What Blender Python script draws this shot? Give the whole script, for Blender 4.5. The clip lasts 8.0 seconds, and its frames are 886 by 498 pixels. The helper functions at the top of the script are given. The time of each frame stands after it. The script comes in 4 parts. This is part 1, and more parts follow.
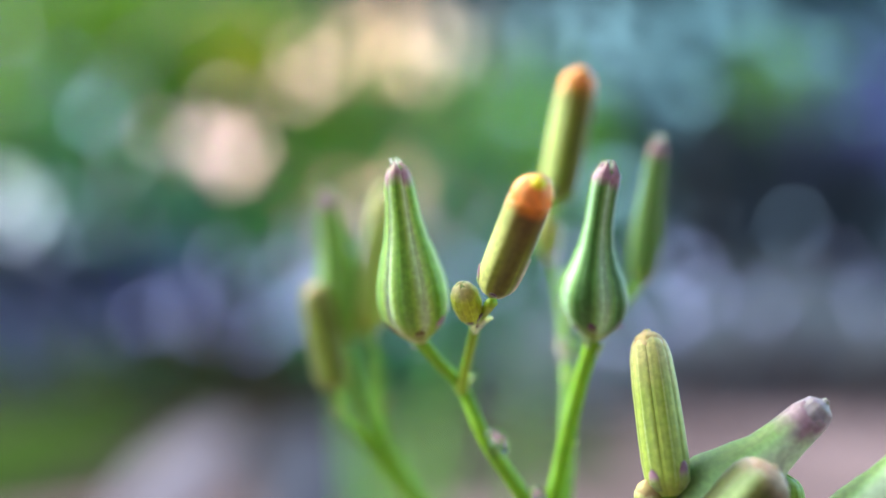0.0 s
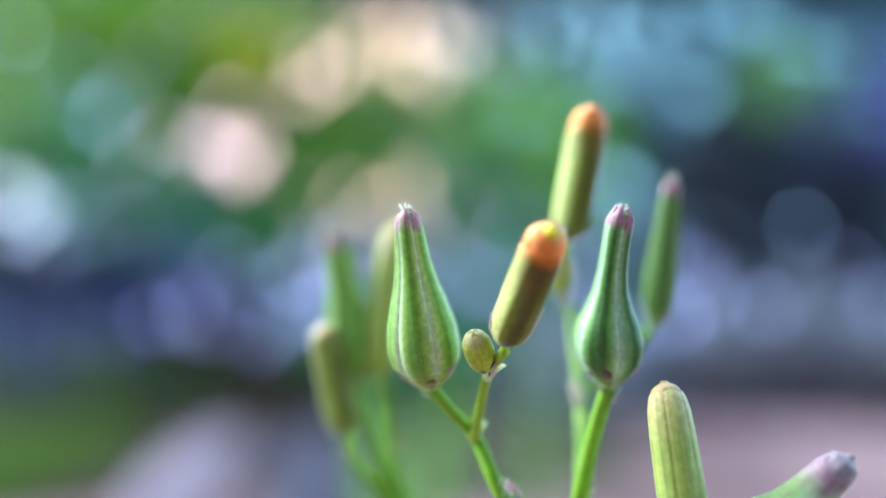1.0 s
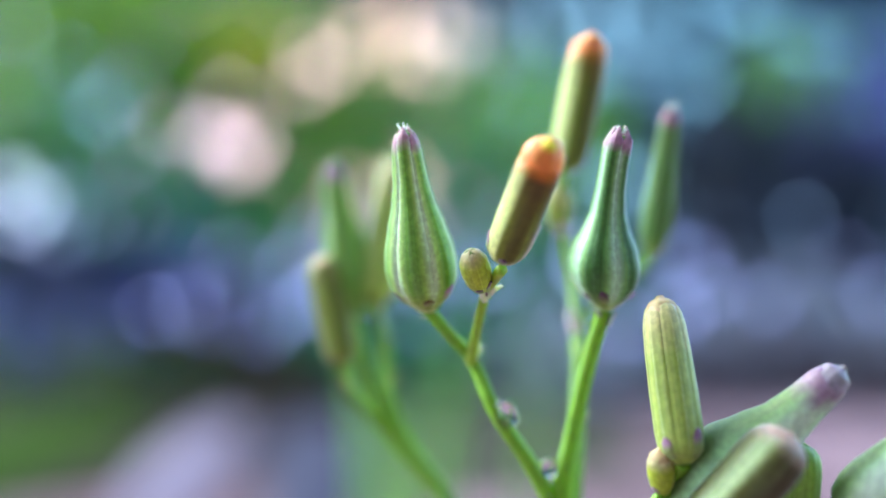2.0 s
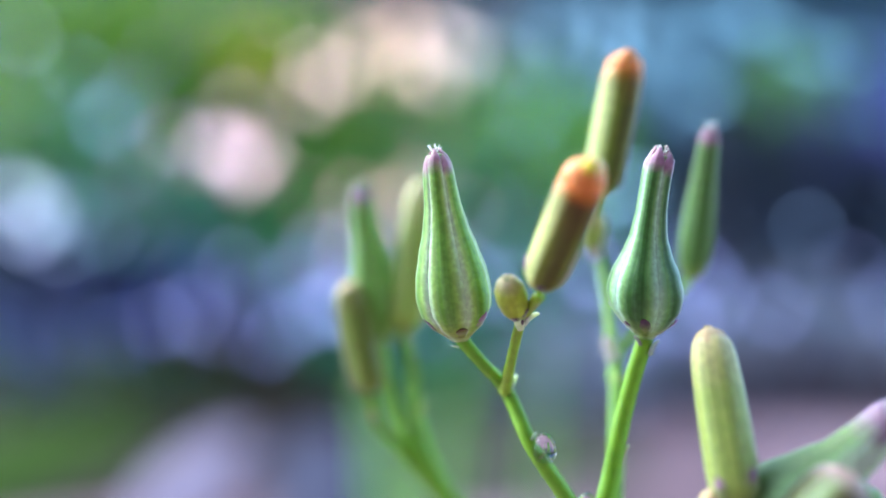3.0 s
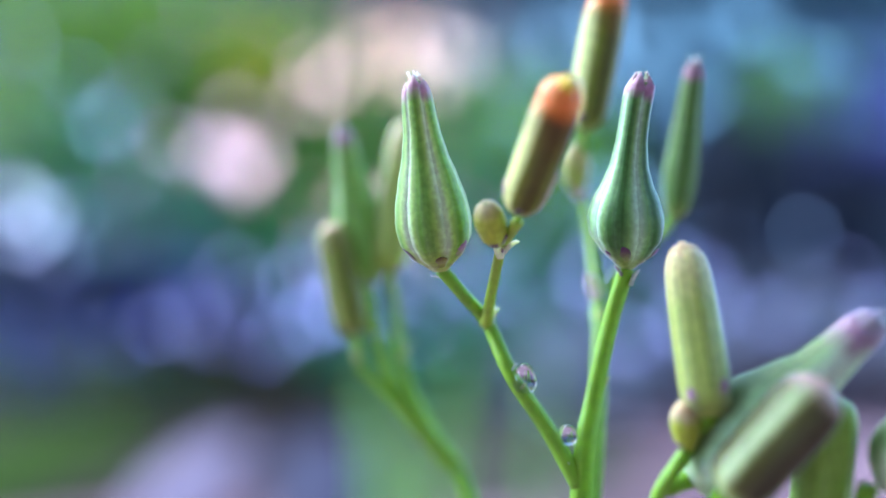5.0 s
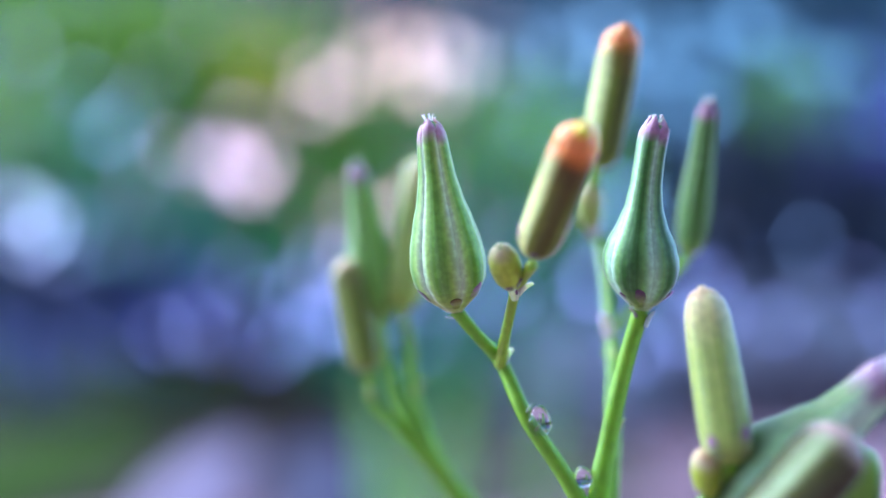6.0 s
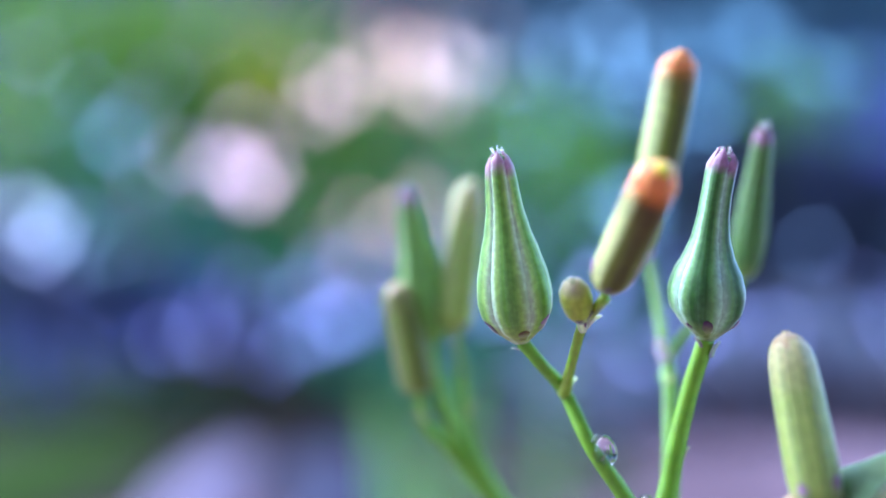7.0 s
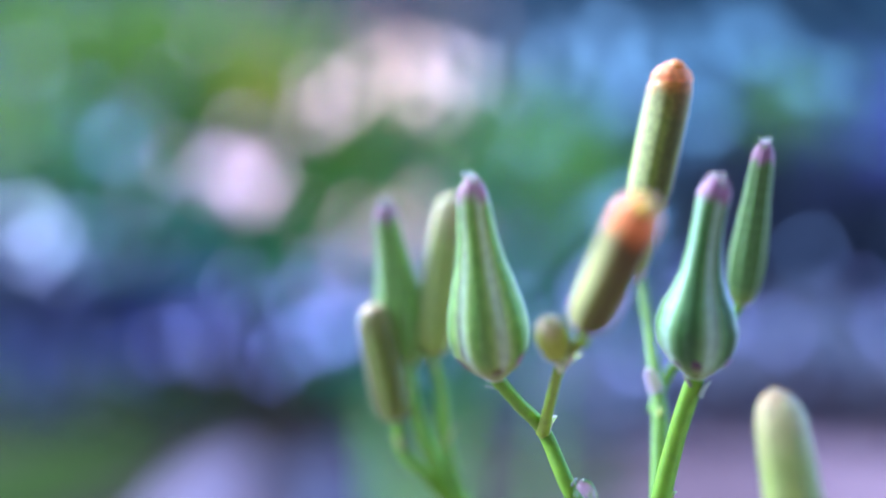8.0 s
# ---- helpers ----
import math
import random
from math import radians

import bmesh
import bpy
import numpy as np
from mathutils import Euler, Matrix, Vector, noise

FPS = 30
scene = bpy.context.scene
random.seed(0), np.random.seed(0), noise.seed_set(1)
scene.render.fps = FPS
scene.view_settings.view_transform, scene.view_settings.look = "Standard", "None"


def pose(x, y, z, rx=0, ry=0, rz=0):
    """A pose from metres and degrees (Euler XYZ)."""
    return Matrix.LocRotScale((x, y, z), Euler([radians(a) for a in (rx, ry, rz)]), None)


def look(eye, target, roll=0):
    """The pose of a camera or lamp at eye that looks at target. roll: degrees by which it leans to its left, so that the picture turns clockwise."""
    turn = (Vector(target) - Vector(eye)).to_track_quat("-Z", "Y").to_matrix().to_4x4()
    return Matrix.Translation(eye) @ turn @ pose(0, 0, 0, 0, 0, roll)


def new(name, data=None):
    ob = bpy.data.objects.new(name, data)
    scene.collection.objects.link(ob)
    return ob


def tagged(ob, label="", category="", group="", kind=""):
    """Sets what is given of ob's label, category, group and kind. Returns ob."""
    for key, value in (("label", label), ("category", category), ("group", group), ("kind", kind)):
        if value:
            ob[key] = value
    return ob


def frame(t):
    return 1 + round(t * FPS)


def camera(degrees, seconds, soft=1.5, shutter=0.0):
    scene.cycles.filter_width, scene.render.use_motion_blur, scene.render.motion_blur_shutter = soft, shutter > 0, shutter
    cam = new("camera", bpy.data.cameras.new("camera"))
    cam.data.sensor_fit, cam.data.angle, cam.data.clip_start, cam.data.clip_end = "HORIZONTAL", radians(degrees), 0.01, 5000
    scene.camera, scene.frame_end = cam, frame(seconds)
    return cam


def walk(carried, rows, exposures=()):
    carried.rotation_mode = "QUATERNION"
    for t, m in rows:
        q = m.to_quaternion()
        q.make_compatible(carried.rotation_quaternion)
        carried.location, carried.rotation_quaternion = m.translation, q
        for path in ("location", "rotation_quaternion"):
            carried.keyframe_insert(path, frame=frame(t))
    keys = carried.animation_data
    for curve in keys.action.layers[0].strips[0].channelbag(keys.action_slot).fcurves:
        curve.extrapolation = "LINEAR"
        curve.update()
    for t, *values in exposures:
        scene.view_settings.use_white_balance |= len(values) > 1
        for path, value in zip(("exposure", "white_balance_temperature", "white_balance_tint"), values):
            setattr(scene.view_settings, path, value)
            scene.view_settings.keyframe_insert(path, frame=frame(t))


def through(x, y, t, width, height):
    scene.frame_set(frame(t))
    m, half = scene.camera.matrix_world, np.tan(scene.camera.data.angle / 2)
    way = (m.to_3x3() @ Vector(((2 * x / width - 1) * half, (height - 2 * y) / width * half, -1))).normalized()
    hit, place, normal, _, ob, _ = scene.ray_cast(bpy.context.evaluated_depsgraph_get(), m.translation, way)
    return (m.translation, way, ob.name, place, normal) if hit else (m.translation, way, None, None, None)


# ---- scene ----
cam = camera(56.0, 8.0, soft=1.7)
cam.data.dof.use_dof = True
cam.data.dof.focus_distance = 0.0280
cam.data.dof.aperture_fstop = 12.4
PATH = [
    (0, pose(0.00052, 0.00346, 0.16096, 95.661, 0.150, 0.651)),
    (0.1, pose(0.00036, 0.00398, 0.16122, 95.669, 0.150, 0.673)),
    (0.2, pose(0.00014, 0.00414, 0.16178, 95.677, 0.150, 0.695)),
    (0.3, pose(0.00011, 0.00431, 0.16177, 95.684, 0.150, 0.717)),
    (0.5, pose(-0.00015, 0.00492, 0.16191, 95.700, 0.150, 0.761)),
    (0.6, pose(-0.00067, 0.00547, 0.16205, 95.713, 0.150, 0.858)),
    (0.7, pose(-0.00085, 0.00572, 0.16206, 95.726, 0.150, 0.956)),
    (0.8, pose(-0.00098, 0.00621, 0.16245, 95.739, 0.150, 1.053)),
    (0.9, pose(-0.00090, 0.00621, 0.16252, 95.768, 0.150, 1.072)),
    (1, pose(-0.00077, 0.00649, 0.16272, 95.797, 0.150, 1.090)),
    (1.1, pose(-0.00077, 0.00644, 0.16261, 95.826, 0.150, 1.108)),
    (1.2, pose(-0.00059, 0.00608, 0.16262, 95.856, 0.150, 1.126)),
    (1.3, pose(-0.00041, 0.00556, 0.16246, 95.797, 0.150, 1.126)),
    (1.4, pose(-0.00070, 0.00508, 0.16183, 95.739, 0.150, 1.126)),
    (1.5, pose(-0.00088, 0.00474, 0.16184, 95.680, 0.150, 1.126)),
    (1.6, pose(-0.00066, 0.00475, 0.16186, 95.622, 0.150, 1.126)),
    (1.7, pose(-0.00051, 0.00435, 0.16159, 95.544, 0.150, 1.117)),
    (1.8, pose(-0.00019, 0.00370, 0.16076, 95.466, 0.150, 1.108)),
    (1.9, pose(0.00010, 0.00348, 0.16028, 95.389, 0.150, 1.099)),
    (2, pose(0.00030, 0.00284, 0.15995, 95.311, 0.150, 1.090)),
    (2.1, pose(0.00013, 0.00259, 0.15971, 95.389, 0.150, 1.108)),
    (2.2, pose(0.00044, 0.00202, 0.15959, 95.466, 0.150, 1.126)),
    (3.3, pose(-0.00165, 0.00772, 0.16216, 96.287, 0.150, 1.562)),
    (3.4, pose(-0.00133, 0.00813, 0.16258, 96.361, 0.150, 1.602)),
    (3.5, pose(-0.00107, 0.00833, 0.16208, 96.348, 0.150, 1.663)),
    (3.6, pose(-0.00072, 0.00810, 0.16172, 96.335, 0.150, 1.724)),
    (3.7, pose(-0.00026, 0.00785, 0.16161, 96.322, 0.150, 1.785)),
    (3.8, pose(-0.00038, 0.00759, 0.16183, 96.313, 0.150, 1.739)),
    (3.9, pose(-0.00057, 0.00718, 0.16142, 96.303, 0.150, 1.693)),
    (4, pose(-0.00039, 0.00681, 0.16081, 96.293, 0.150, 1.647)),
    (4.1, pose(0.00010, 0.00679, 0.16051, 96.283, 0.150, 1.602)),
    (4.2, pose(0.00039, 0.00639, 0.16014, 96.264, 0.150, 1.538)),
    (4.3, pose(0.00043, 0.00636, 0.15984, 96.245, 0.150, 1.474)),
    (4.4, pose(0.00084, 0.00622, 0.15936, 96.225, 0.150, 1.410)),
    (4.5, pose(0.00103, 0.00614, 0.15916, 96.206, 0.150, 1.346)),
    (4.6, pose(-0.00068, 0.00490, 0.15862, 96.245, 0.150, 1.309)),
    (4.7, pose(-0.00136, 0.00336, 0.15789, 96.283, 0.150, 1.273)),
    (5.8, pose(0.00058, 0.00230, 0.15819, 96.672, 0.150, 1.455)),
    (5.9, pose(-0.00027, 0.00403, 0.15870, 96.750, 0.150, 1.510)),
    (6, pose(-0.00079, 0.00496, 0.15926, 96.828, 0.150, 1.565)),
    (6.1, pose(-0.00080, 0.00507, 0.15964, 96.875, 0.150, 1.594)),
    (6.2, pose(-0.00072, 0.00527, 0.15945, 96.921, 0.150, 1.624)),
    (6.3, pose(-0.00004, 0.00529, 0.15966, 96.968, 0.150, 1.653)),
    (6.4, pose(-0.00005, 0.00501, 0.15974, 97.015, 0.150, 1.682)),
    (6.5, pose(-0.00047, 0.00468, 0.15978, 97.061, 0.150, 1.711)),
    (6.6, pose(-0.00118, 0.00442, 0.16001, 97.085, 0.150, 1.719)),
    (6.7, pose(-0.00119, 0.00394, 0.15997, 97.108, 0.150, 1.726)),
    (6.8, pose(-0.00192, 0.00289, 0.15958, 97.131, 0.150, 1.733)),
    (6.9, pose(-0.00362, 0.00237, 0.15976, 97.155, 0.150, 1.741)),
    (7, pose(-0.00359, 0.00170, 0.15987, 97.178, 0.150, 1.748)),
    (7.1, pose(-0.00131, 0.00199, 0.15973, 97.217, 0.150, 1.748)),
    (7.2, pose(-0.00102, 0.00208, 0.15970, 97.256, 0.150, 1.748)),
    (7.3, pose(0.00017, 0.00123, 0.16012, 97.295, 0.150, 1.748)),
    (7.4, pose(-0.00330, -0.00095, 0.16001, 97.334, 0.150, 1.748)),
    (7.5, pose(-0.00495, -0.00262, 0.16086, 97.373, 0.150, 1.748)),
    (7.6, pose(-0.00396, -0.00180, 0.16134, 97.404, 0.150, 1.733)),
    (7.7, pose(-0.00467, -0.00262, 0.16042, 97.435, 0.150, 1.719)),
    (7.8, pose(-0.00467, -0.00340, 0.15932, 97.466, 0.150, 1.704)),
    (7.9, pose(-0.00182, -0.00195, 0.16036, 97.497, 0.150, 1.689)),
    (8, pose(-0.00156, -0.00170, 0.16037, 97.528, 0.150, 1.675)),
]
EXPOSURES = [(0.0, 2.47, 7150, -22), (0.5, 2.5, 6550, -20), (1.5, 2.52, 5950, -14), (3.5, 2.52, 5520, -5), (4.5, 2.5, 5400, -3), (6.0, 2.48, 5000, 4), (8.0, 2.48, 4880, 7)]
walk(cam, PATH, EXPOSURES)

# ---- light ----
world = bpy.data.worlds.new("sky")
scene.world = world
world.use_nodes = True
wn = world.node_tree.nodes
sky = wn.new("ShaderNodeTexSky")
sky.sky_type, sky.sun_disc = "NISHITA", False
sky.sun_elevation, sky.sun_rotation = radians(47), radians(-62)
wn["Background"].inputs["Strength"].default_value = 0.15
world.node_tree.links.new(sky.outputs["Color"], wn["Background"].inputs["Color"])

sun = new("sun", bpy.data.lights.new("sun", "SUN"))
sun.data.energy, sun.data.angle, sun.data.color = 1.4, radians(50), (1.0, 0.95, 0.86)
sun.matrix_world = look((-0.60, 0.32, 0.73), (0, 0, 0))


# ---- materials ----
def nodes_of(name):
    m = bpy.data.materials.new(name)
    m.use_nodes = True
    t = m.node_tree
    return m, t, t.nodes["Principled BSDF"]


def node(t, kind, **given):
    n = t.nodes.new(kind)
    for k, v in given.items():
        n.inputs[k.replace("_", " ")].default_value = v
    return n


def ramp(t, source, stops):
    n = t.nodes.new("ShaderNodeValToRGB")
    e = n.color_ramp.elements
    while len(e) < len(stops):
        e.new(0.5)
    for one, (at, colour) in zip(e, stops):
        one.position, one.color = at, (*colour, 1)
    t.links.new(source, n.inputs["Fac"])
    return n.outputs["Color"]


def mixed(t, fac, a, b, blend="MIX"):
    n = t.nodes.new("ShaderNodeMix")
    n.data_type, n.blend_type = "RGBA", blend
    for at, value in ((0, fac), (6, a), (7, b)):
        if isinstance(value, (int, float)):
            n.inputs[at].default_value = value
        elif isinstance(value, tuple):
            n.inputs[at].default_value = (*value, 1)
        else:
            t.links.new(value, n.inputs[at])
    return n.outputs[2]


def maths(t, what, a, b=0.0):
    n = t.nodes.new("ShaderNodeMath")
    n.operation = what
    for at, value in ((0, a), (1, b)):
        if isinstance(value, (int, float)):
            n.inputs[at].default_value = value
        else:
            t.links.new(value, n.inputs[at])
    return n.outputs[0]


def grain(t, scale, detail=3.0):
    c = t.nodes.new("ShaderNodeTexCoord")
    n = node(t, "ShaderNodeTexNoise", Scale=scale, Detail=detail)
    t.links.new(c.outputs["Object"], n.inputs["Vector"])
    return n.outputs["Fac"]


def bumped(t, shader, height, strength, distance):
    n = node(t, "ShaderNodeBump", Strength=strength, Distance=distance)
    t.links.new(height, n.inputs["Height"])
    t.links.new(n.outputs["Normal"], shader.inputs["Normal"])


def flesh(shader, weight, radius=0.0004):
    """Light passes a little way into plant tissue."""
    shader.inputs["Subsurface Weight"].default_value = weight
    shader.inputs["Subsurface Radius"].default_value = (0.6, 1.0, 0.25)
    shader.inputs["Subsurface Scale"].default_value = radius


def bract_material(name, mid, vein, edge, base, tip, tip_from, tip_soft=0.05, ribbed=1.0, last=None, broad=0.0):
    """A bract: green with a pale or (broad) dark keel, pale margins that begin at broad, a tinted base and tip. Broad
    tones are partly painted side light. Its map runs across (x) and along (y).
    """
    m, t, s = nodes_of(name)
    uv = t.nodes.new("ShaderNodeUVMap")
    sep = t.nodes.new("ShaderNodeSeparateXYZ")
    t.links.new(uv.outputs["UV"], sep.inputs["Vector"])
    across, along = sep.outputs["X"], sep.outputs["Y"]
    off = maths(t, "ABSOLUTE", maths(t, "SUBTRACT", across, 0.5))
    blotch = grain(t, 700)
    off = maths(t, "ADD", off, maths(t, "MULTIPLY", maths(t, "SUBTRACT", blotch, 0.5), 0.035))
    if broad and last:
        body = ramp(t, off, [(0.0, mid), (0.014, mid), (0.026, vein), (broad * 0.6, vein), (broad * 0.85, mid), (broad, mid), (broad + 0.045, edge), (0.5, edge)])
    elif broad:
        body = ramp(t, off, [(0.0, vein), (broad * 0.5, vein), (broad, mid), (broad + 0.13, edge), (0.44, edge), (0.5, mid)])
    else:
        body = ramp(t, off, [(0.0, edge), (0.022, mid), (0.07, vein), (0.17, mid), (0.36, mid), (0.455, vein), (0.475, edge), (0.5, edge)])
    stretch = t.nodes.new("ShaderNodeVectorMath")
    stretch.operation = "MULTIPLY_ADD"
    stretch.inputs[1].default_value = (2.6, 0.4, 1.0)
    which = node(t, "ShaderNodeObjectInfo")
    t.links.new(uv.outputs["UV"], stretch.inputs[0])
    t.links.new(which.outputs["Location"], stretch.inputs[2])
    streak = node(t, "ShaderNodeTexNoise", Scale=1.6, Detail=3.0)
    t.links.new(stretch.outputs[0], streak.inputs["Vector"])
    body = mixed(t, ramp(t, streak.outputs["Fac"], [(0.45, (0, 0, 0)), (0.66, [0.12 + 0.2 * ribbed] * 3)]), body, vein)
    body = mixed(t, ramp(t, streak.outputs["Color"], [(0.50, (0, 0, 0)), (0.68, [0.12 + 0.2 * ribbed] * 3)]), body, edge)
    lines = maths(t, "SINE", maths(t, "MULTIPLY", across, 44.0))
    body = mixed(t, maths(t, "MULTIPLY", maths(t, "ADD", lines, 1.0), 0.008 * ribbed), body, edge)
    tone = node(t, "ShaderNodeObjectInfo")
    hue = node(t, "ShaderNodeHueSaturation")
    t.links.new(maths(t, "ADD", maths(t, "MULTIPLY", tone.outputs["Random"], 0.25), 0.9), hue.inputs["Value"])
    t.links.new(body, hue.inputs["Color"])
    wobble = maths(t, "ADD", along, maths(t, "MULTIPLY", maths(t, "SUBTRACT", grain(t, 1500), 0.5), 0.12))
    low = ramp(t, wobble, [(0.0, (1, 1, 1)), (0.13, (0, 0, 0))])
    high = ramp(t, wobble, [(tip_from - tip_soft, (0, 0, 0)), (tip_from + tip_soft, (1, 1, 1))])
    if broad and last:
        high = maths(t, "MULTIPLY", high, ramp(t, off, [(broad, (1, 1, 1)), (broad + 0.1, (0.55, 0.55, 0.55))]))
    c = mixed(t, low, hue.outputs["Color"], base)
    c = mixed(t, high, c, tip)
    if last:
        c = mixed(t, ramp(t, wobble, [(0.87, (0, 0, 0)), (0.99, (1, 1, 1))]), c, last)
    speck = ramp(t, grain(t, 5000, 2.0), [(0.42, (0.75, 0.75, 0.75)), (0.6, (1.12, 1.12, 1.12))])
    c = mixed(t, 0.6, c, speck, "MULTIPLY")
    t.links.new(c, s.inputs["Base Color"])
    s.inputs["Roughness"].default_value = 0.52
    s.inputs["Specular IOR Level"].default_value = 0.35
    s.inputs["Sheen Weight"].default_value = 0.45
    # Coat grows towards grazing angles to imitate a backlit rim.
    rim_gloss = node(t, "ShaderNodeLayerWeight", Blend=0.5)
    t.links.new(ramp(t, rim_gloss.outputs["Facing"], [(0.5, (0.05, 0.05, 0.05)), (0.92, (0.7, 0.7, 0.7))]), s.inputs["Coat Weight"])
    s.inputs["Coat IOR"].default_value = 1.8
    s.inputs["Coat Roughness"].default_value = 0.42
    s.inputs["Sheen Roughness"].default_value = 0.25
    flesh(s, 0.3, 0.0004)
    bumped(t, s, maths(t, "ADD", grain(t, 4000), maths(t, "MULTIPLY", lines, 0.08 * ribbed)), 0.5, 0.00003)
    return m


def plant_material(name, a, b, scale, rough=0.45, soft=0.3, bump=0.4, shine=0.5):
    m, t, s = nodes_of(name)
    c = mixed(t, ramp(t, grain(t, scale), [(0.3, (0, 0, 0)), (0.7, (1, 1, 1))]), a, b)
    speck = ramp(t, grain(t, scale * 7, 2.0), [(0.35, (0.8, 0.8, 0.8)), (0.65, (1.1, 1.1, 1.1))])
    c = mixed(t, 0.7, c, speck, "MULTIPLY")
    t.links.new(c, s.inputs["Base Color"])
    s.inputs["Roughness"].default_value = rough
    s.inputs["Specular IOR Level"].default_value = shine
    flesh(s, soft)
    bumped(t, s, grain(t, scale * 5), bump, 0.00004)
    return m


PURPLE = (0.50, 0.25, 0.34)
# Teal in these pale margins is sky reflection painted into the edge colour.
M_RIPE = bract_material("ripe_bract", (0.40, 0.57, 0.11), (0.18, 0.34, 0.03), (0.58, 0.74, 0.42), (0.42, 0.44, 0.06), PURPLE, 0.92, 0.03, 0.7, broad=0.26)
M_DULL = bract_material("dull_green_bract", (0.12, 0.21, 0.05), (0.085, 0.16, 0.03), (0.22, 0.33, 0.12), (0.26, 0.34, 0.07), (0.36, 0.17, 0.28), 0.9, 0.03, 0.4)
# Here too the margin's blue stands for reflected sky.
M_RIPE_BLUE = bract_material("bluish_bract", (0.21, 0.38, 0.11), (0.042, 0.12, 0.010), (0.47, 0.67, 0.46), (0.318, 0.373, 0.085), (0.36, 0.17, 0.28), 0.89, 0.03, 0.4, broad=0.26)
# Brown below the florets is pigment with some shade painted in.
M_YOUNG = bract_material("young_bract", (0.20, 0.205, 0.010), (0.12, 0.10, 0.005), (0.76, 0.76, 0.26), (0.444, 0.455, 0.055), (0.12, 0.055, 0.006), 0.74, 0.22, 0.3, (0.700, 0.187, 0.013), broad=0.295)
M_SMALL = bract_material("small_bract", (0.43, 0.47, 0.03), (0.37, 0.40, 0.025), (0.54, 0.57, 0.09), (0.36, 0.37, 0.045), (0.62, 0.50, 0.26), 0.84, 0.12)
M_PALE = bract_material("pale_bract", (0.40, 0.45, 0.09), (0.28, 0.34, 0.05), (0.62, 0.66, 0.36), (0.36, 0.44, 0.07), (0.66, 0.54, 0.28), 0.82, 0.18, 0.7)
# Pale and dark flanks of the tall bud paint side light into its tones.
M_TALL = bract_material("tall_bract", (0.22, 0.25, 0.022), (0.11, 0.105, 0.008), (0.62, 0.66, 0.22), (0.304, 0.354, 0.055), (0.242, 0.132, 0.022), 0.84, 0.14, 0.3, (0.700, 0.220, 0.022), broad=0.27)
M_OLIVE = bract_material("olive_bract", (0.22, 0.26, 0.035), (0.12, 0.12, 0.014), (0.44, 0.50, 0.13), (0.234, 0.250, 0.037), (0.279, 0.238, 0.074), 0.85, 0.1, 0.3, broad=0.3)
# Pale flank and dark underside hold the leaning heads' side light as colour.
M_SIDE_LIT = bract_material("side_lit_bract", (0.36, 0.52, 0.24), (0.15, 0.22, 0.05), (0.70, 0.84, 0.62), (0.62, 0.76, 0.48), (0.34, 0.20, 0.30), 0.86, 0.05, 0.5, broad=0.2)
M_SAGE = bract_material("sage_bract", (0.26, 0.44, 0.08), (0.18, 0.33, 0.05), (0.42, 0.56, 0.24), (0.30, 0.40, 0.08), (0.40, 0.22, 0.32), 0.9, 0.03, 0.4)
M_LEAFY = bract_material("green_bract", (0.32, 0.52, 0.07), (0.23, 0.42, 0.04), (0.54, 0.68, 0.28), (0.26, 0.36, 0.05), (0.34, 0.48, 0.12), 0.92, 0.05, 0.3)
# Brown bract whose pale edge is lightened for light from the side.
M_DARK = bract_material("brown_bract", (0.10, 0.09, 0.012), (0.05, 0.034, 0.006), (0.64, 0.76, 0.38), (0.46, 0.54, 0.16), (0.54, 0.36, 0.30), 0.93, 0.06, 0.4, broad=0.33)
M_OUTER = bract_material("outer_bract_purple", (0.22, 0.26, 0.06), (0.20, 0.24, 0.05), (0.22, 0.25, 0.09), (0.22, 0.28, 0.06), (0.11, 0.04, 0.10), 0.52, 0.28)
M_OUTER_BROWN = bract_material("outer_bract_brown", (0.26, 0.27, 0.05), (0.24, 0.24, 0.04), (0.28, 0.30, 0.07), (0.30, 0.36, 0.06), (0.17, 0.10, 0.04), 0.6, 0.3)
M_OUTER_PINK = bract_material("outer_bract_pink", (0.32, 0.36, 0.12), (0.28, 0.32, 0.10), (0.36, 0.38, 0.18), (0.26, 0.32, 0.08), (0.36, 0.18, 0.30), 0.55, 0.14)
M_STEM = plant_material("stem_green", (0.21, 0.39, 0.012), (0.27, 0.45, 0.02), 300, 0.4, 0.35)
M_STEM_LIGHT = plant_material("stem_yellow", (0.38, 0.48, 0.03), (0.34, 0.45, 0.035), 400, 0.4, 0.35)
M_STEM_WAXY = plant_material("stem_waxy_green", (0.22, 0.38, 0.04), (0.28, 0.43, 0.09), 260, 0.4, 0.35)
M_CORE = plant_material("bud_heart", (0.12, 0.19, 0.03), (0.17, 0.22, 0.05), 500)
M_ORANGE = plant_material("orange_floret", (0.90, 0.24, 0.02), (0.88, 0.34, 0.10), 900, 0.5, 0.4)
M_SALMON = plant_material("orange_pink_floret", (0.95, 0.23, 0.02), (0.95, 0.36, 0.12), 700, 0.5, 0.4)
M_PINK = plant_material("salmon_floret", (0.86, 0.40, 0.24), (0.88, 0.52, 0.34), 900, 0.5, 0.4)
M_YELLOW = plant_material("yellow_floret", (0.95, 0.72, 0.02), (0.95, 0.60, 0.04), 900, 0.5, 0.4)
M_ROSE = plant_material("rose_floret", (0.50, 0.30, 0.24), (0.58, 0.38, 0.30), 900, 0.5, 0.4)
M_CREAM = plant_material("cream_floret", (0.58, 0.38, 0.20), (0.64, 0.46, 0.26), 900, 0.5, 0.4)
M_SHEATH = plant_material("green_sheath", (0.42, 0.46, 0.13), (0.50, 0.50, 0.22), 1200, 0.45, 0.4)
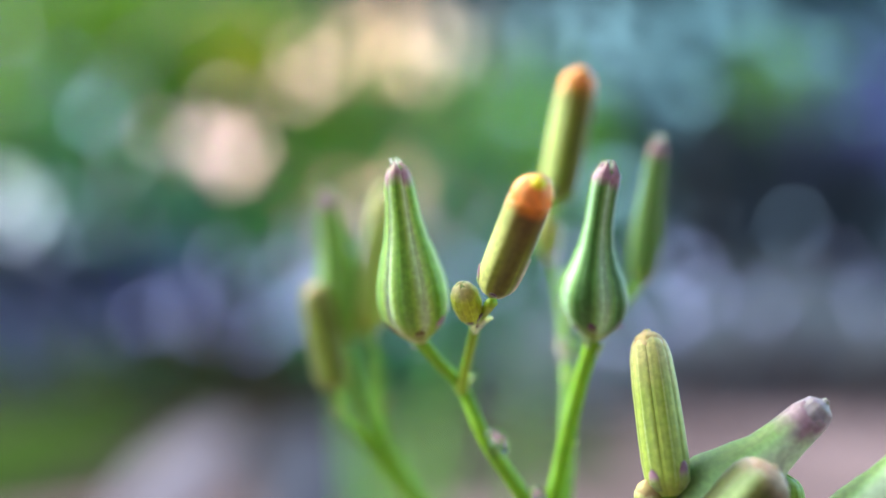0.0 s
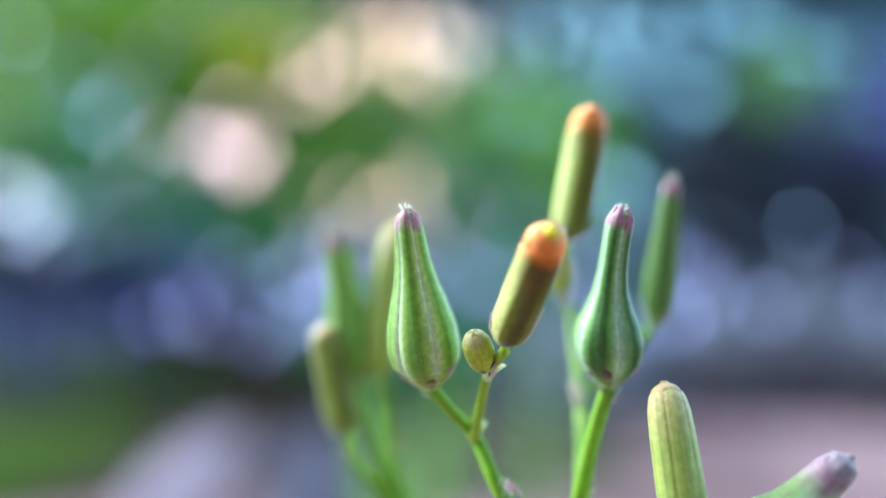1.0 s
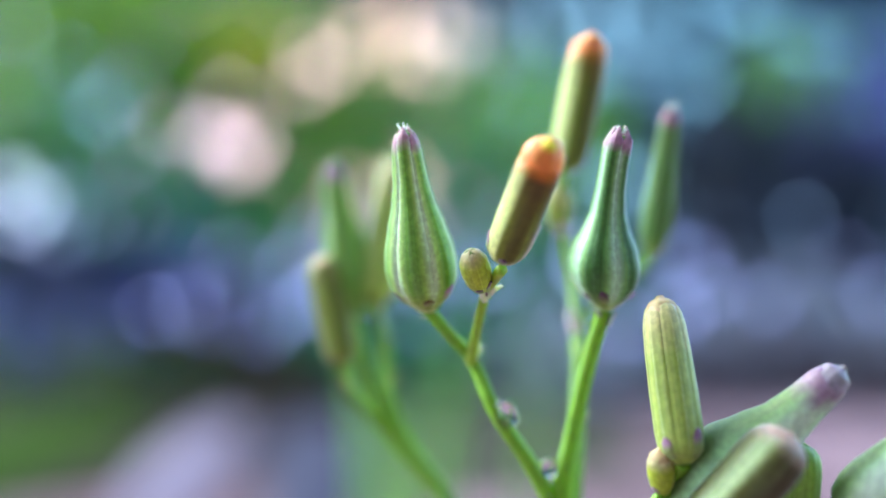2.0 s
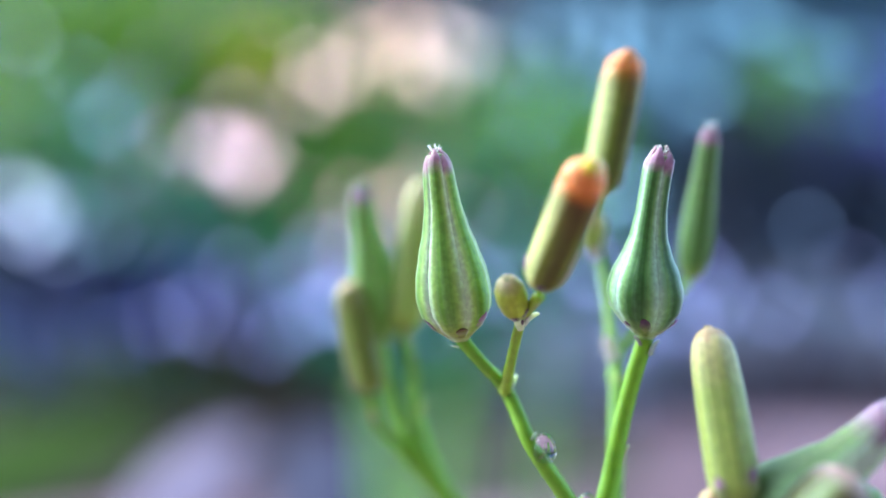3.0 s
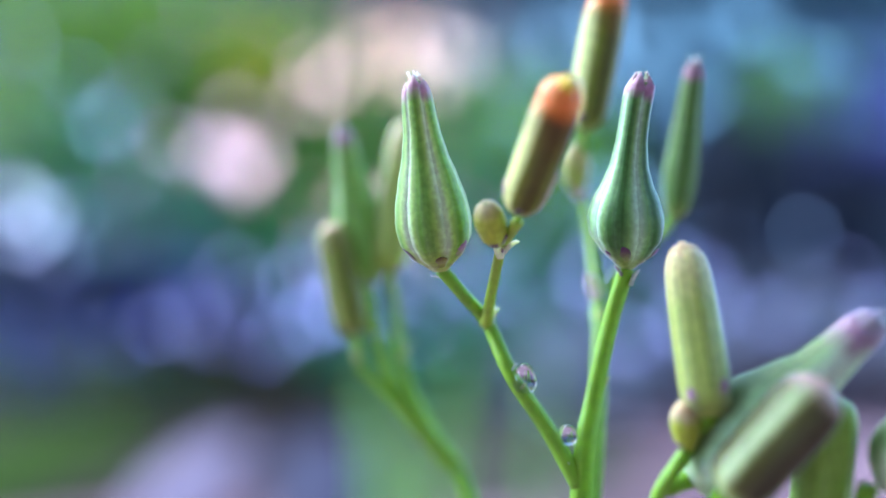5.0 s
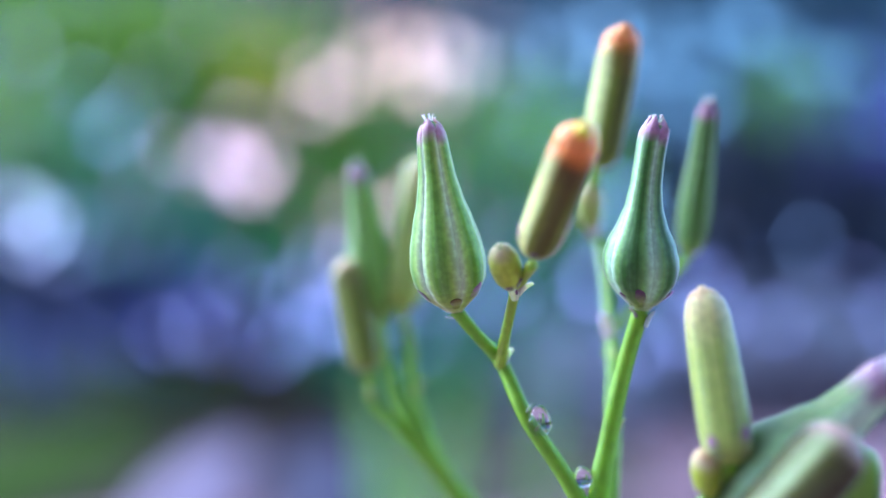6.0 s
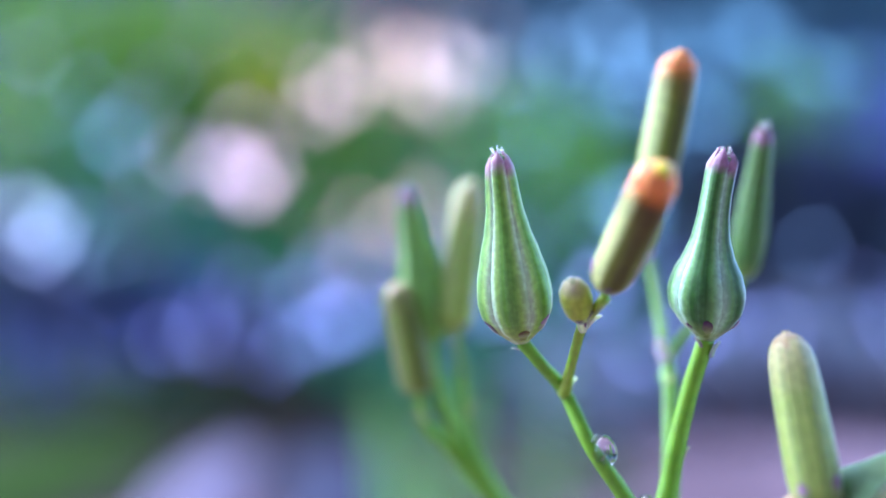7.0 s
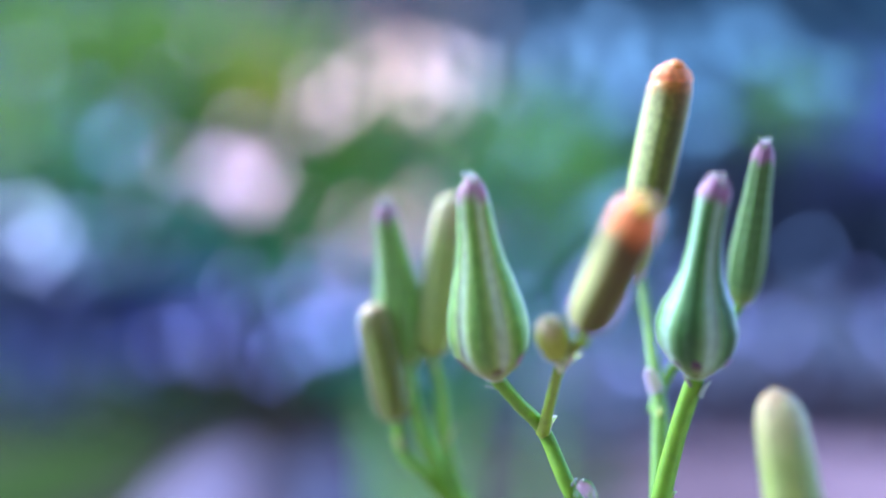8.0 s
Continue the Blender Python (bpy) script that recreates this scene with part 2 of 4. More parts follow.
M_PAPERY = plant_material("papery_scale", (0.42, 0.45, 0.42), (0.52, 0.52, 0.50), 1200, 0.45, 0.4)
M_BRUISED = plant_material("bruised_scale", (0.26, 0.17, 0.27), (0.36, 0.30, 0.36), 1400, 0.45, 0.3)
M_SCALE = plant_material("dry_scale", (0.74, 0.67, 0.54), (0.60, 0.50, 0.42), 1200, 0.5, 0.4)
M_LILAC = plant_material("lilac_scale", (0.60, 0.40, 0.54), (0.66, 0.56, 0.62), 1200, 0.5, 0.3)
M_PURPLE = plant_material("purple_scale", (0.13, 0.05, 0.12), (0.22, 0.09, 0.16), 1500, 0.45, 0.1)
M_HAIR = plant_material("white_pappus", (0.80, 0.80, 0.84), (0.72, 0.70, 0.80), 2000, 0.5, 0.2)

M_WATER = nodes_of("water")[0]
M_WATER.node_tree.nodes["Principled BSDF"].inputs["Transmission Weight"].default_value = 1.0
M_WATER.node_tree.nodes["Principled BSDF"].inputs["IOR"].default_value = 1.33
M_WATER.node_tree.nodes["Principled BSDF"].inputs["Roughness"].default_value = 0.06


# ---- mesh helpers ----
def part(name, bm, material, parent, label=""):
    me = bpy.data.meshes.new(name)
    bm.to_mesh(me)
    bm.free()
    for p in me.polygons:
        p.use_smooth = True
    me.materials.append(material)
    ob = new(name, me)
    ob.parent = parent
    return tagged(ob, label)


def smooth_line(points, steps):
    """Points along a Catmull-Rom line, each a vector."""
    p = [Vector(q) for q in points]
    p = [2 * p[0] - p[1], *p, 2 * p[-1] - p[-2]]
    out = []
    for a, b, c, d in zip(p, p[1:], p[2:], p[3:]):
        for k in range(steps):
            u = k / steps
            out.append(0.5 * (2 * b + (c - a) * u + (2 * a - 5 * b + 4 * c - d) * u**2 + (3 * b - 3 * c + d - a) * u**3))
    return [*out, p[-2]]


def tube(points, radii, steps=8, sides=12, ribs=0.06):
    """A closed, slightly ribbed tube along a smooth line."""
    line = smooth_line(points, steps)
    bm = bmesh.new()
    rings = []
    for k, at in enumerate(line):
        u = k / (len(line) - 1) * (len(radii) - 1)
        n = min(int(u), len(radii) - 2)
        r = radii[n] + (radii[n + 1] - radii[n]) * (u - n)
        way = (line[min(k + 1, len(line) - 1)] - line[max(k - 1, 0)]).normalized()
        x = way.cross(Vector((0.2, 1, 0.1))).normalized()
        y = way.cross(x)
        ring = []
        for j in range(sides):
            a = 2 * math.pi * j / sides
            q = r * (1 + (ribs if j % 2 else -ribs))
            ring.append(bm.verts.new(at + q * (math.cos(a) * x + math.sin(a) * y)))
        rings.append(ring)
    for a, b in zip(rings, rings[1:]):
        for j in range(sides):
            bm.faces.new((a[j], a[(j + 1) % sides], b[(j + 1) % sides], b[j]))
    bm.faces.new(rings[0][::-1])
    bm.faces.new(rings[-1])
    bmesh.ops.recalc_face_normals(bm, faces=bm.faces)
    return bm


def along(table, s):
    """Reads a table of (place, value) pairs at s, smoothly."""
    for (a, u), (b, v) in zip(table, table[1:]):
        if s <= b:
            k = (s - a) / (b - a)
            k = k * k * (3 - 2 * k) * 0.4 + k * 0.6
            return u + (v - u) * k
    return table[-1][1]


def axis_pose(base, tip, spin=0.0):
    """The pose of a bud whose z axis runs from its base to its tip, in millimetres of the world."""
    base, tip = Vector(base) * 0.001, Vector(tip) * 0.001
    turn = (tip - base).to_track_quat("Z", "Y").to_matrix().to_4x4()
    return Matrix.Translation(base) @ turn @ Matrix.Rotation(radians(spin), 4, "Z"), (tip - base).length


def lathe(profile, length, sides=24, steps=20, scale=1.0, top=1.0):
    bm = bmesh.new()
    rings = []
    for k in range(steps + 1):
        s = top * k / steps
        r = along(profile, s) * length * scale
        rings.append([bm.verts.new((r * math.cos(2 * math.pi * j / sides), r * math.sin(2 * math.pi * j / sides), s * length)) for j in range(sides)])
    for a, b in zip(rings, rings[1:]):
        for j in range(sides):
            bm.faces.new((a[j], a[(j + 1) % sides], b[(j + 1) % sides], b[j]))
    bm.faces.new(rings[0][::-1])
    bm.faces.new(rings[-1])
    return bm


def bract_mesh(profile, length, count, keel, lift, top=1.0, hook=0.0, rows=24, cols=14, spread=1.12, point=0.12):
    """One of count bracts round a bud: a strip that follows the profile, thick at its keel, thin and tucked in at its margins."""
    bm = bmesh.new()
    uv = bm.loops.layers.uv.new("map")
    grid, inner = [], []
    half = math.pi / count * spread
    for k in range(rows + 1):
        s = top * k / rows
        r = along(profile, s) * length
        near = k / rows
        w = half * (1 if near < 1 - point else max(0.12, math.sqrt(max(0.0, (1 - near) / point))))
        row, under = [], []
        for j in range(cols + 1):
            u = 2 * j / cols - 1
            bulge = 1 + keel * (1 - abs(u) ** 1.6) - keel * 0.55 + lift
            bulge += 0.010 * math.cos(u * 9.4) * min(1, 4 * near)
            a = u * w
            q = r * bulge + hook * length * max(0, near - 0.9) * 4 * (1 - abs(u))
            row.append(bm.verts.new((q * math.cos(a), q * math.sin(a), s * length)))
            q -= 0.00006 + 0.00010 * (1 - abs(u))
            under.append(bm.verts.new((max(q, 1e-5) * math.cos(a), max(q, 1e-5) * math.sin(a), s * length)))
        grid.append(row)
        inner.append(under)

    def face(vs, at):
        f = bm.faces.new(vs)
        for loop, xy in zip(f.loops, at):
            loop[uv].uv = xy

    for k in range(rows):
        for j in range(cols):
            at = [(j / cols, k / rows), ((j + 1) / cols, k / rows), ((j + 1) / cols, (k + 1) / rows), (j / cols, (k + 1) / rows)]
            face((grid[k][j], grid[k][j + 1], grid[k + 1][j + 1], grid[k + 1][j]), at)
            face((inner[k][j], inner[k + 1][j], inner[k + 1][j + 1], inner[k][j + 1]), [at[0], at[3], at[2], at[1]])
        for j, flip in ((0, False), (cols, True)):
            vs = [grid[k][j], grid[k + 1][j], inner[k + 1][j], inner[k][j]]
            at = [(j / cols, k / rows), (j / cols, (k + 1) / rows), (j / cols, (k + 1) / rows), (j / cols, k / rows)]
            face(vs[::-1] if flip else vs, at)
    for j in range(cols):
        for k, flip in ((0, True), (rows, False)):
            vs = [grid[k][j], grid[k][j + 1], inner[k][j + 1], inner[k][j]]
            face(vs[::-1] if flip else vs, [(j / cols, k / rows)] * 4)
    me = bpy.data.meshes.new("bract")
    bm.to_mesh(me)
    bm.free()
    for p in me.polygons:
        p.use_smooth = True
    return me


def bent(me, amount, length):
    """Curves a mesh sideways (x, y), most at half its length; amount in lengths."""
    for v in me.vertices:
        s = v.co.z / length
        k = 4 * s * (1 - s)
        v.co.x += amount[0] * length * k
        v.co.y += amount[1] * length * k


def outer_bract_mesh(profile, length, low, high, half, rows=8, cols=6):
    """A short outer bract that lies against the base of a head, thick in its middle, with a blunt point."""
    bm = bmesh.new()
    uv = bm.loops.layers.uv.new("map")
    over, under = [], []
    for k in range(rows + 1):
        s = low + (high - low) * k / rows
        r = along(profile, s) * length
        w = half * (1 if k < rows * 0.5 else math.sqrt(max(0.03, 1 - ((k / rows - 0.5) / 0.5) ** 2)))
        a = [(u, u * w) for u in [2 * j / cols - 1 for j in range(cols + 1)]]
        lift = 1.01 + 0.025 * k / rows
        over.append([bm.verts.new((r * (lift + 0.05 * (1 - u * u)) * math.cos(q), r * (lift + 0.05 * (1 - u * u)) * math.sin(q), s * length)) for u, q in a])
        under.append([bm.verts.new((r * 0.98 * math.cos(q), r * 0.98 * math.sin(q), s * length)) for u, q in a])
    for k in range(rows):
        for j in range(cols):
            at = [(j / cols, k / rows), ((j + 1) / cols, k / rows), ((j + 1) / cols, (k + 1) / rows), (j / cols, (k + 1) / rows)]
            for vs, xy in (((over[k][j], over[k][j + 1], over[k + 1][j + 1], over[k + 1][j]), at), ((under[k][j], under[k + 1][j], under[k + 1][j + 1], under[k][j + 1]), [at[0], at[3], at[2], at[1]])):
                f = bm.faces.new(vs)
                for loop, p in zip(f.loops, xy):
                    loop[uv].uv = p
        for j in (0, cols):
            f = bm.faces.new((over[k][j], over[k + 1][j], under[k + 1][j], under[k][j]))
            for loop in f.loops:
                loop[uv].uv = (0.5, k / rows)
    for j in range(cols):
        f = bm.faces.new((over[rows][j], over[rows][j + 1], under[rows][j + 1], under[rows][j]))
        for loop in f.loops:
            loop[uv].uv = (0.5, 1.0)
    return bm


def scale_leaf(length, width, curl=0.3):
    """A small pointed scale with thickness, base at the origin, growing along z, its outside towards +x."""
    bm = bmesh.new()
    rows, cols = 7, 4
    front, back = [], []
    for k in range(rows + 1):
        s = k / rows
        w = width * (0.55 + 0.9 * s) * math.sqrt(max(0.02, 1 - s**1.7))
        a, b = [], []
        for j in range(cols + 1):
            u = 2 * j / cols - 1
            x = curl * length * s * s - 0.25 * width * u * u
            a.append(bm.verts.new((x, u * w / 2, s * length)))
            b.append(bm.verts.new((x - 0.14 * width * (1 - 0.7 * s), u * w / 2 * 0.9, s * length * 0.99)))
        front.append(a)
        back.append(b)
    for k in range(rows):
        for j in range(cols):
            bm.faces.new((front[k][j], front[k][j + 1], front[k + 1][j + 1], front[k + 1][j]))
            bm.faces.new((back[k][j], back[k + 1][j], back[k + 1][j + 1], back[k][j + 1]))
        bm.faces.new((front[k][0], front[k + 1][0], back[k + 1][0], back[k][0]))
        bm.faces.new((front[k][cols], back[k][cols], back[k + 1][cols], front[k + 1][cols]))
    for j in range(cols):
        bm.faces.new((front[0][j], back[0][j], back[0][j + 1], front[0][j + 1]))
        bm.faces.new((front[rows][j], front[rows][j + 1], back[rows][j + 1], back[rows][j]))
    return bm


# ---- bud shapes: (place along the bud, radius), in bud lengths ----
FLASK = [(0, 0.04), (0.04, 0.082), (0.09, 0.136), (0.17, 0.180), (0.26, 0.190), (0.36, 0.178), (0.48, 0.148), (0.6, 0.113), (0.72, 0.09), (0.84, 0.079), (0.91, 0.073), (0.96, 0.055), (1, 0.022)]
BELL = [(0, 0.045), (0.04, 0.085), (0.1, 0.146), (0.18, 0.195), (0.27, 0.205), (0.36, 0.182), (0.46, 0.132), (0.56, 0.098), (0.68, 0.082), (0.8, 0.078), (0.9, 0.079), (0.96, 0.076), (1, 0.034)]
SLIM = [(0, 0.05), (0.05, 0.09), (0.15, 0.115), (0.3, 0.12), (0.5, 0.105), (0.7, 0.085), (0.85, 0.075), (0.94, 0.065), (1, 0.03)]
TALL = [(0, 0.05), (0.05, 0.10), (0.13, 0.150), (0.24, 0.165), (0.36, 0.150), (0.5, 0.122), (0.65, 0.092), (0.8, 0.075), (0.92, 0.066), (1, 0.035)]
TUBE = [(0, 0.05), (0.04, 0.11), (0.1, 0.150), (0.2, 0.168), (0.45, 0.172), (0.7, 0.172), (0.82, 0.166), (0.9, 0.148), (0.95, 0.118), (0.985, 0.07), (1, 0.02)]
LEAN = [(0, 0.05), (0.05, 0.10), (0.15, 0.135), (0.3, 0.165), (0.42, 0.165), (0.55, 0.125), (0.68, 0.085), (0.8, 0.073), (0.92, 0.067), (0.97, 0.05), (1, 0.012)]
POD = [(0, 0.06), (0.03, 0.12), (0.08, 0.165), (0.2, 0.178), (0.4, 0.178), (0.65, 0.172), (0.82, 0.162), (0.91, 0.142), (0.96, 0.110), (0.985, 0.075), (1, 0.03)]
EGG = [(0, 0.10), (0.08, 0.21), (0.25, 0.32), (0.5, 0.365), (0.72, 0.345), (0.88, 0.25), (0.96, 0.15), (1, 0.05)]


def bud(stalk, name, base, tip, profile, material, spin=0, count=8, keel=0.10, bend=(0, 0), cap=None, tuft=0, outer=(), ragged=0.0, label="", girth=1.0, face=None):
    """A flower head: a heart, count bracts round it, small outer bracts at its base, and a cap of florets or a tuft of hairs."""
    m, length = axis_pose(base, tip, spin)
    profile = [(s, r * girth) for s, r in profile]
    if any(bend):
        side = m.to_3x3().inverted() @ Vector((bend[0], 0, bend[1]))
        bend = (side.x, side.y)
    facing, aside = m.to_3x3().inverted() @ Vector((0, -1, 0)), m.to_3x3().inverted() @ Vector((1, 0, 0))
    ahead, turn = math.atan2(facing.y, facing.x), 1 if facing.cross(aside).z > 0 else -1
    # face aims the keels, and with them any painted dark flank.
    first = 0.0 if face is None else ahead + turn * radians(face)
    core = lathe(profile, length, scale=0.9, top=cap[1] if cap else 0.97)
    ob = part(name, core, M_CORE, stalk, label)
    bent(ob.data, bend, length)
    ob.matrix_basis = m
    top = cap[1] + 0.02 if cap else 1.0
    meshes = []
    for k in range(2):
        me = bract_mesh(profile, length, count, keel * (1 + 0.35 * k), 0.012 * k, top=top - 0.03 * k + (0.02 if ragged else 0), hook=ragged * k, spread=1.16 - 0.06 * k, point=0.05 if cap else (0.07 if ragged else 0.035))
        me.materials.append(material)
        meshes.append(me)
    for k in range(count):
        me = meshes[k % 2]
        b = new("bract", me)
        b.parent = ob
        about = Matrix.Rotation(first + 2 * math.pi * k / count, 4, "Z")
        if any(bend):
            b.data = me.copy()
            for v in b.data.vertices:
                v.co = about @ v.co
            bent(b.data, bend, length)
        else:
            b.matrix_basis = about
    rnd = random.Random(name + str(base))
    for angle, high, wide, tone in outer:
        bm = outer_bract_mesh(profile, length, 0.03, high, radians(wide))
        bmesh.ops.recalc_face_normals(bm, faces=bm.faces)
        o = part("outer_bract", bm, tone, ob)
        o.matrix_basis = Matrix.Rotation(ahead + turn * radians(angle), 4, "Z")
    if cap:
        floret_cap(ob, profile, length, cap)
    if tuft:
        pappus(ob, length, tuft, rnd)
    return ob


def floret_cap(ob, profile, length, cap):
    """The closed florets at the top of a bud: a grooved dome, and a few lobes where it opens."""
    tones, low = cap
    bm = bmesh.new()
    rings, sides = [], 40
    for k in range(13):
        s = low - 0.06 + (1.012 - low + 0.06) * (k / 12) ** 0.8
        r = along(profile, min(1.0, s)) * length * (0.95 + 0.085 * min(1, max(0, (s - low + 0.015) / 0.04)))
        ring = []
        for j in range(sides):
            a = 2 * math.pi * j / sides
            q = r * (1 + 0.045 * (abs(math.cos(4 * a + 0.5 * s)) - 0.6)) * (1 + 0.03 * noise.noise(Vector((a, s * 9, length * 900))))
            ring.append(bm.verts.new((q * math.cos(a), q * math.sin(a), s * length)))
        rings.append(ring)
    for a, c in zip(rings, rings[1:]):
        for j in range(sides):
            bm.faces.new((a[j], a[(j + 1) % sides], c[(j + 1) % sides], c[j]))
    bm.faces.new(rings[-1])
    part("floret_dome", bm, tones[0], ob)
    for k, tone in enumerate(tones[1:]):
        bm = bmesh.new()
        bmesh.ops.create_uvsphere(bm, u_segments=12, v_segments=8, radius=1)
        r = along(profile, 0.9) * length
        for v in bm.verts:
            v.co = Vector((v.co.x * r * 0.5, v.co.y * r * 0.42, v.co.z * length * 0.035))
            v.co *= 1 + 0.12 * noise.noise(v.co * 5000 + Vector((k, 0, 0)))
        a = 2.2 * k + 4.2
        f = part("floret_lobe", bm, tone, ob)
        f.matrix_basis = Matrix.Translation((0.34 * r * math.cos(a), 0.34 * r * math.sin(a), length * 0.972)) @ Matrix.Rotation(a, 4, "Z") @ Matrix.Rotation(radians(14), 4, "Y")


def pappus(ob, length, count, rnd):
    """White hairs that peep out of a closed head."""
    bm = bmesh.new()
    for k in range(count):
        a = rnd.uniform(0, 2 * math.pi)
        tilt = rnd.uniform(0.1, 0.8)
        way = Vector((math.cos(a) * tilt, math.sin(a) * tilt, 1)).normalized()
        at = Vector((math.cos(a), math.sin(a), 0)) * length * 0.02 + Vector((0, 0, length * 0.985))
        far = at + way * length * rnd.uniform(0.018, 0.045)
        x = way.orthogonal().normalized()
        y = way.cross(x)
        w = length * 0.0036
        ring = [bm.verts.new(at + w * (math.cos(q) * x + math.sin(q) * y)) for q in (0, 2.1, 4.2)]
        end = [bm.verts.new(far + 0.45 * w * (math.cos(q) * x + math.sin(q) * y)) for q in (0, 2.1, 4.2)]
        for j in range(3):
            bm.faces.new((ring[j], ring[(j + 1) % 3], end[(j + 1) % 3], end[j]))
        bm.faces.new(end)
    part("pappus", bm, M_HAIR, ob, "white pappus hairs")


def millimetres(points):
    return [Vector(p) * 0.001 for p in points]


def stalk_root(label):
    return tagged(new("flower_stalk"), label, "flower stalk", "flower stalks of the weed")


def stem(stalk, points, radii, material=M_STEM, name="stem", label=""):
    return part(name, tube(millimetres(points), [r * 0.001 for r in radii]), material, stalk, label)


def water_drop(stalk, at, size):
    """A clear drop that clings to a stem, a little heavier below."""
    bm = bmesh.new()
    bmesh.ops.create_uvsphere(bm, u_segments=20, v_segments=14, radius=1)
    for v in bm.verts:
        v.co = Vector((v.co.x * size[0] * (1 - 0.18 * v.co.z), v.co.y * size[1] * (1 - 0.18 * v.co.z), v.co.z * size[2])) * 0.001
    ob = part("water_drop", bm, M_WATER, stalk, "clear water drop clinging to the stem")
    ob.location = Vector(at) * 0.001
    return ob


def scale(stalk, at, size, spin, tilt, material=M_SCALE, wide=0.7, name="scale_leaf"):
    ob = part(name, scale_leaf(size * 0.001, size * 0.001 * wide), material, stalk)
    ob.matrix_basis = Matrix.Translation(Vector(at) * 0.001) @ Matrix.Rotation(radians(spin), 4, "Z") @ Matrix.Rotation(radians(tilt), 4, "Y")
    return ob


# ---- ground, hedge and sky behind ----
def soil_material():
    m, t, s = nodes_of("soil")
    c = ramp(t, grain(t, 2.2, 9.0), [(0.34, (0.075, 0.044, 0.054)), (0.5, (0.18, 0.107, 0.128)), (0.66, (0.32, 0.195, 0.23))])
    c = mixed(t, 0.7, c, ramp(t, grain(t, 60, 4.0), [(0.3, (0.45, 0.45, 0.45)), (0.7, (1.2, 1.2, 1.2))]), "MULTIPLY")
    t.links.new(c, s.inputs["Base Color"])
    s.inputs["Roughness"].default_value = 0.9
    s.inputs["Specular IOR Level"].default_value = 0.1
    bumped(t, s, grain(t, 90, 5.0), 0.8, 0.01)
    return m


def leaf_material(name, a, b, rough=0.4, through=0.5):
    """Leaves of one shrub, each with a tone of its own; some light passes through them."""
    m, t, s = nodes_of(name)
    island = t.nodes.new("ShaderNodeNewGeometry")
    c = mixed(t, island.outputs["Random Per Island"], a, b)
    c = mixed(t, 0.6, c, ramp(t, grain(t, 40), [(0.35, (0.6, 0.6, 0.6)), (0.65, (1.15, 1.15, 1.15))]), "MULTIPLY")
    t.links.new(c, s.inputs["Base Color"])
    s.inputs["Roughness"].default_value = rough
    lit = node(t, "ShaderNodeBsdfTranslucent")
    t.links.new(c, lit.inputs["Color"])
    both = node(t, "ShaderNodeMixShader", Fac=through)
    t.links.new(s.outputs[0], both.inputs[1])
    t.links.new(lit.outputs[0], both.inputs[2])
    t.links.new(both.outputs[0], t.nodes["Material Output"].inputs["Surface"])
    return m


def make_ground():
    """One sheet to the horizon, finely uneven near the plant."""
    ys = [-60, -20, -6, -2, -0.8, -0.2] + [0.1 * k for k in range(0, 41)] + [4.5, 5.2, 6, 8, 12, 20, 40, 90, 200]
    xs = [-200, -80, -30, -12, -6, -4] + [-3 + 0.1 * k for k in range(61)] + [4, 6, 12, 30, 80, 200]
    verts, faces = [], []
    for y in ys:
        for x in xs:
            z = 0.0
            if -3.1 < x < 3.1 and -0.5 < y < 4.1:
                z = 0.006 * noise.noise(Vector((x * 3, y * 3, 0))) + 0.003 * noise.noise(Vector((x * 9, y * 9, 4)))
                z -= 0.012
            verts.append((x, y, z))
    w = len(xs)
    for j in range(len(ys) - 1):
        for i in range(w - 1):
            faces.append((j * w + i, j * w + i + 1, (j + 1) * w + i + 1, (j + 1) * w + i))
    me = bpy.data.meshes.new("ground")
    me.from_pydata(verts, [], faces)
    me.polygons.foreach_set("use_smooth", [True] * len(faces))
    me.materials.append(soil_material())
    return tagged(new("ground", me), "bare reddish-brown soil with uneven clods", "ground", kind="structure")


def place(px, py, far=2.5):
    """A spot on the upright plane at that distance, from its bearing to the right and its height over the horizon, in tangents."""
    return px * far, 0.16 + py * far


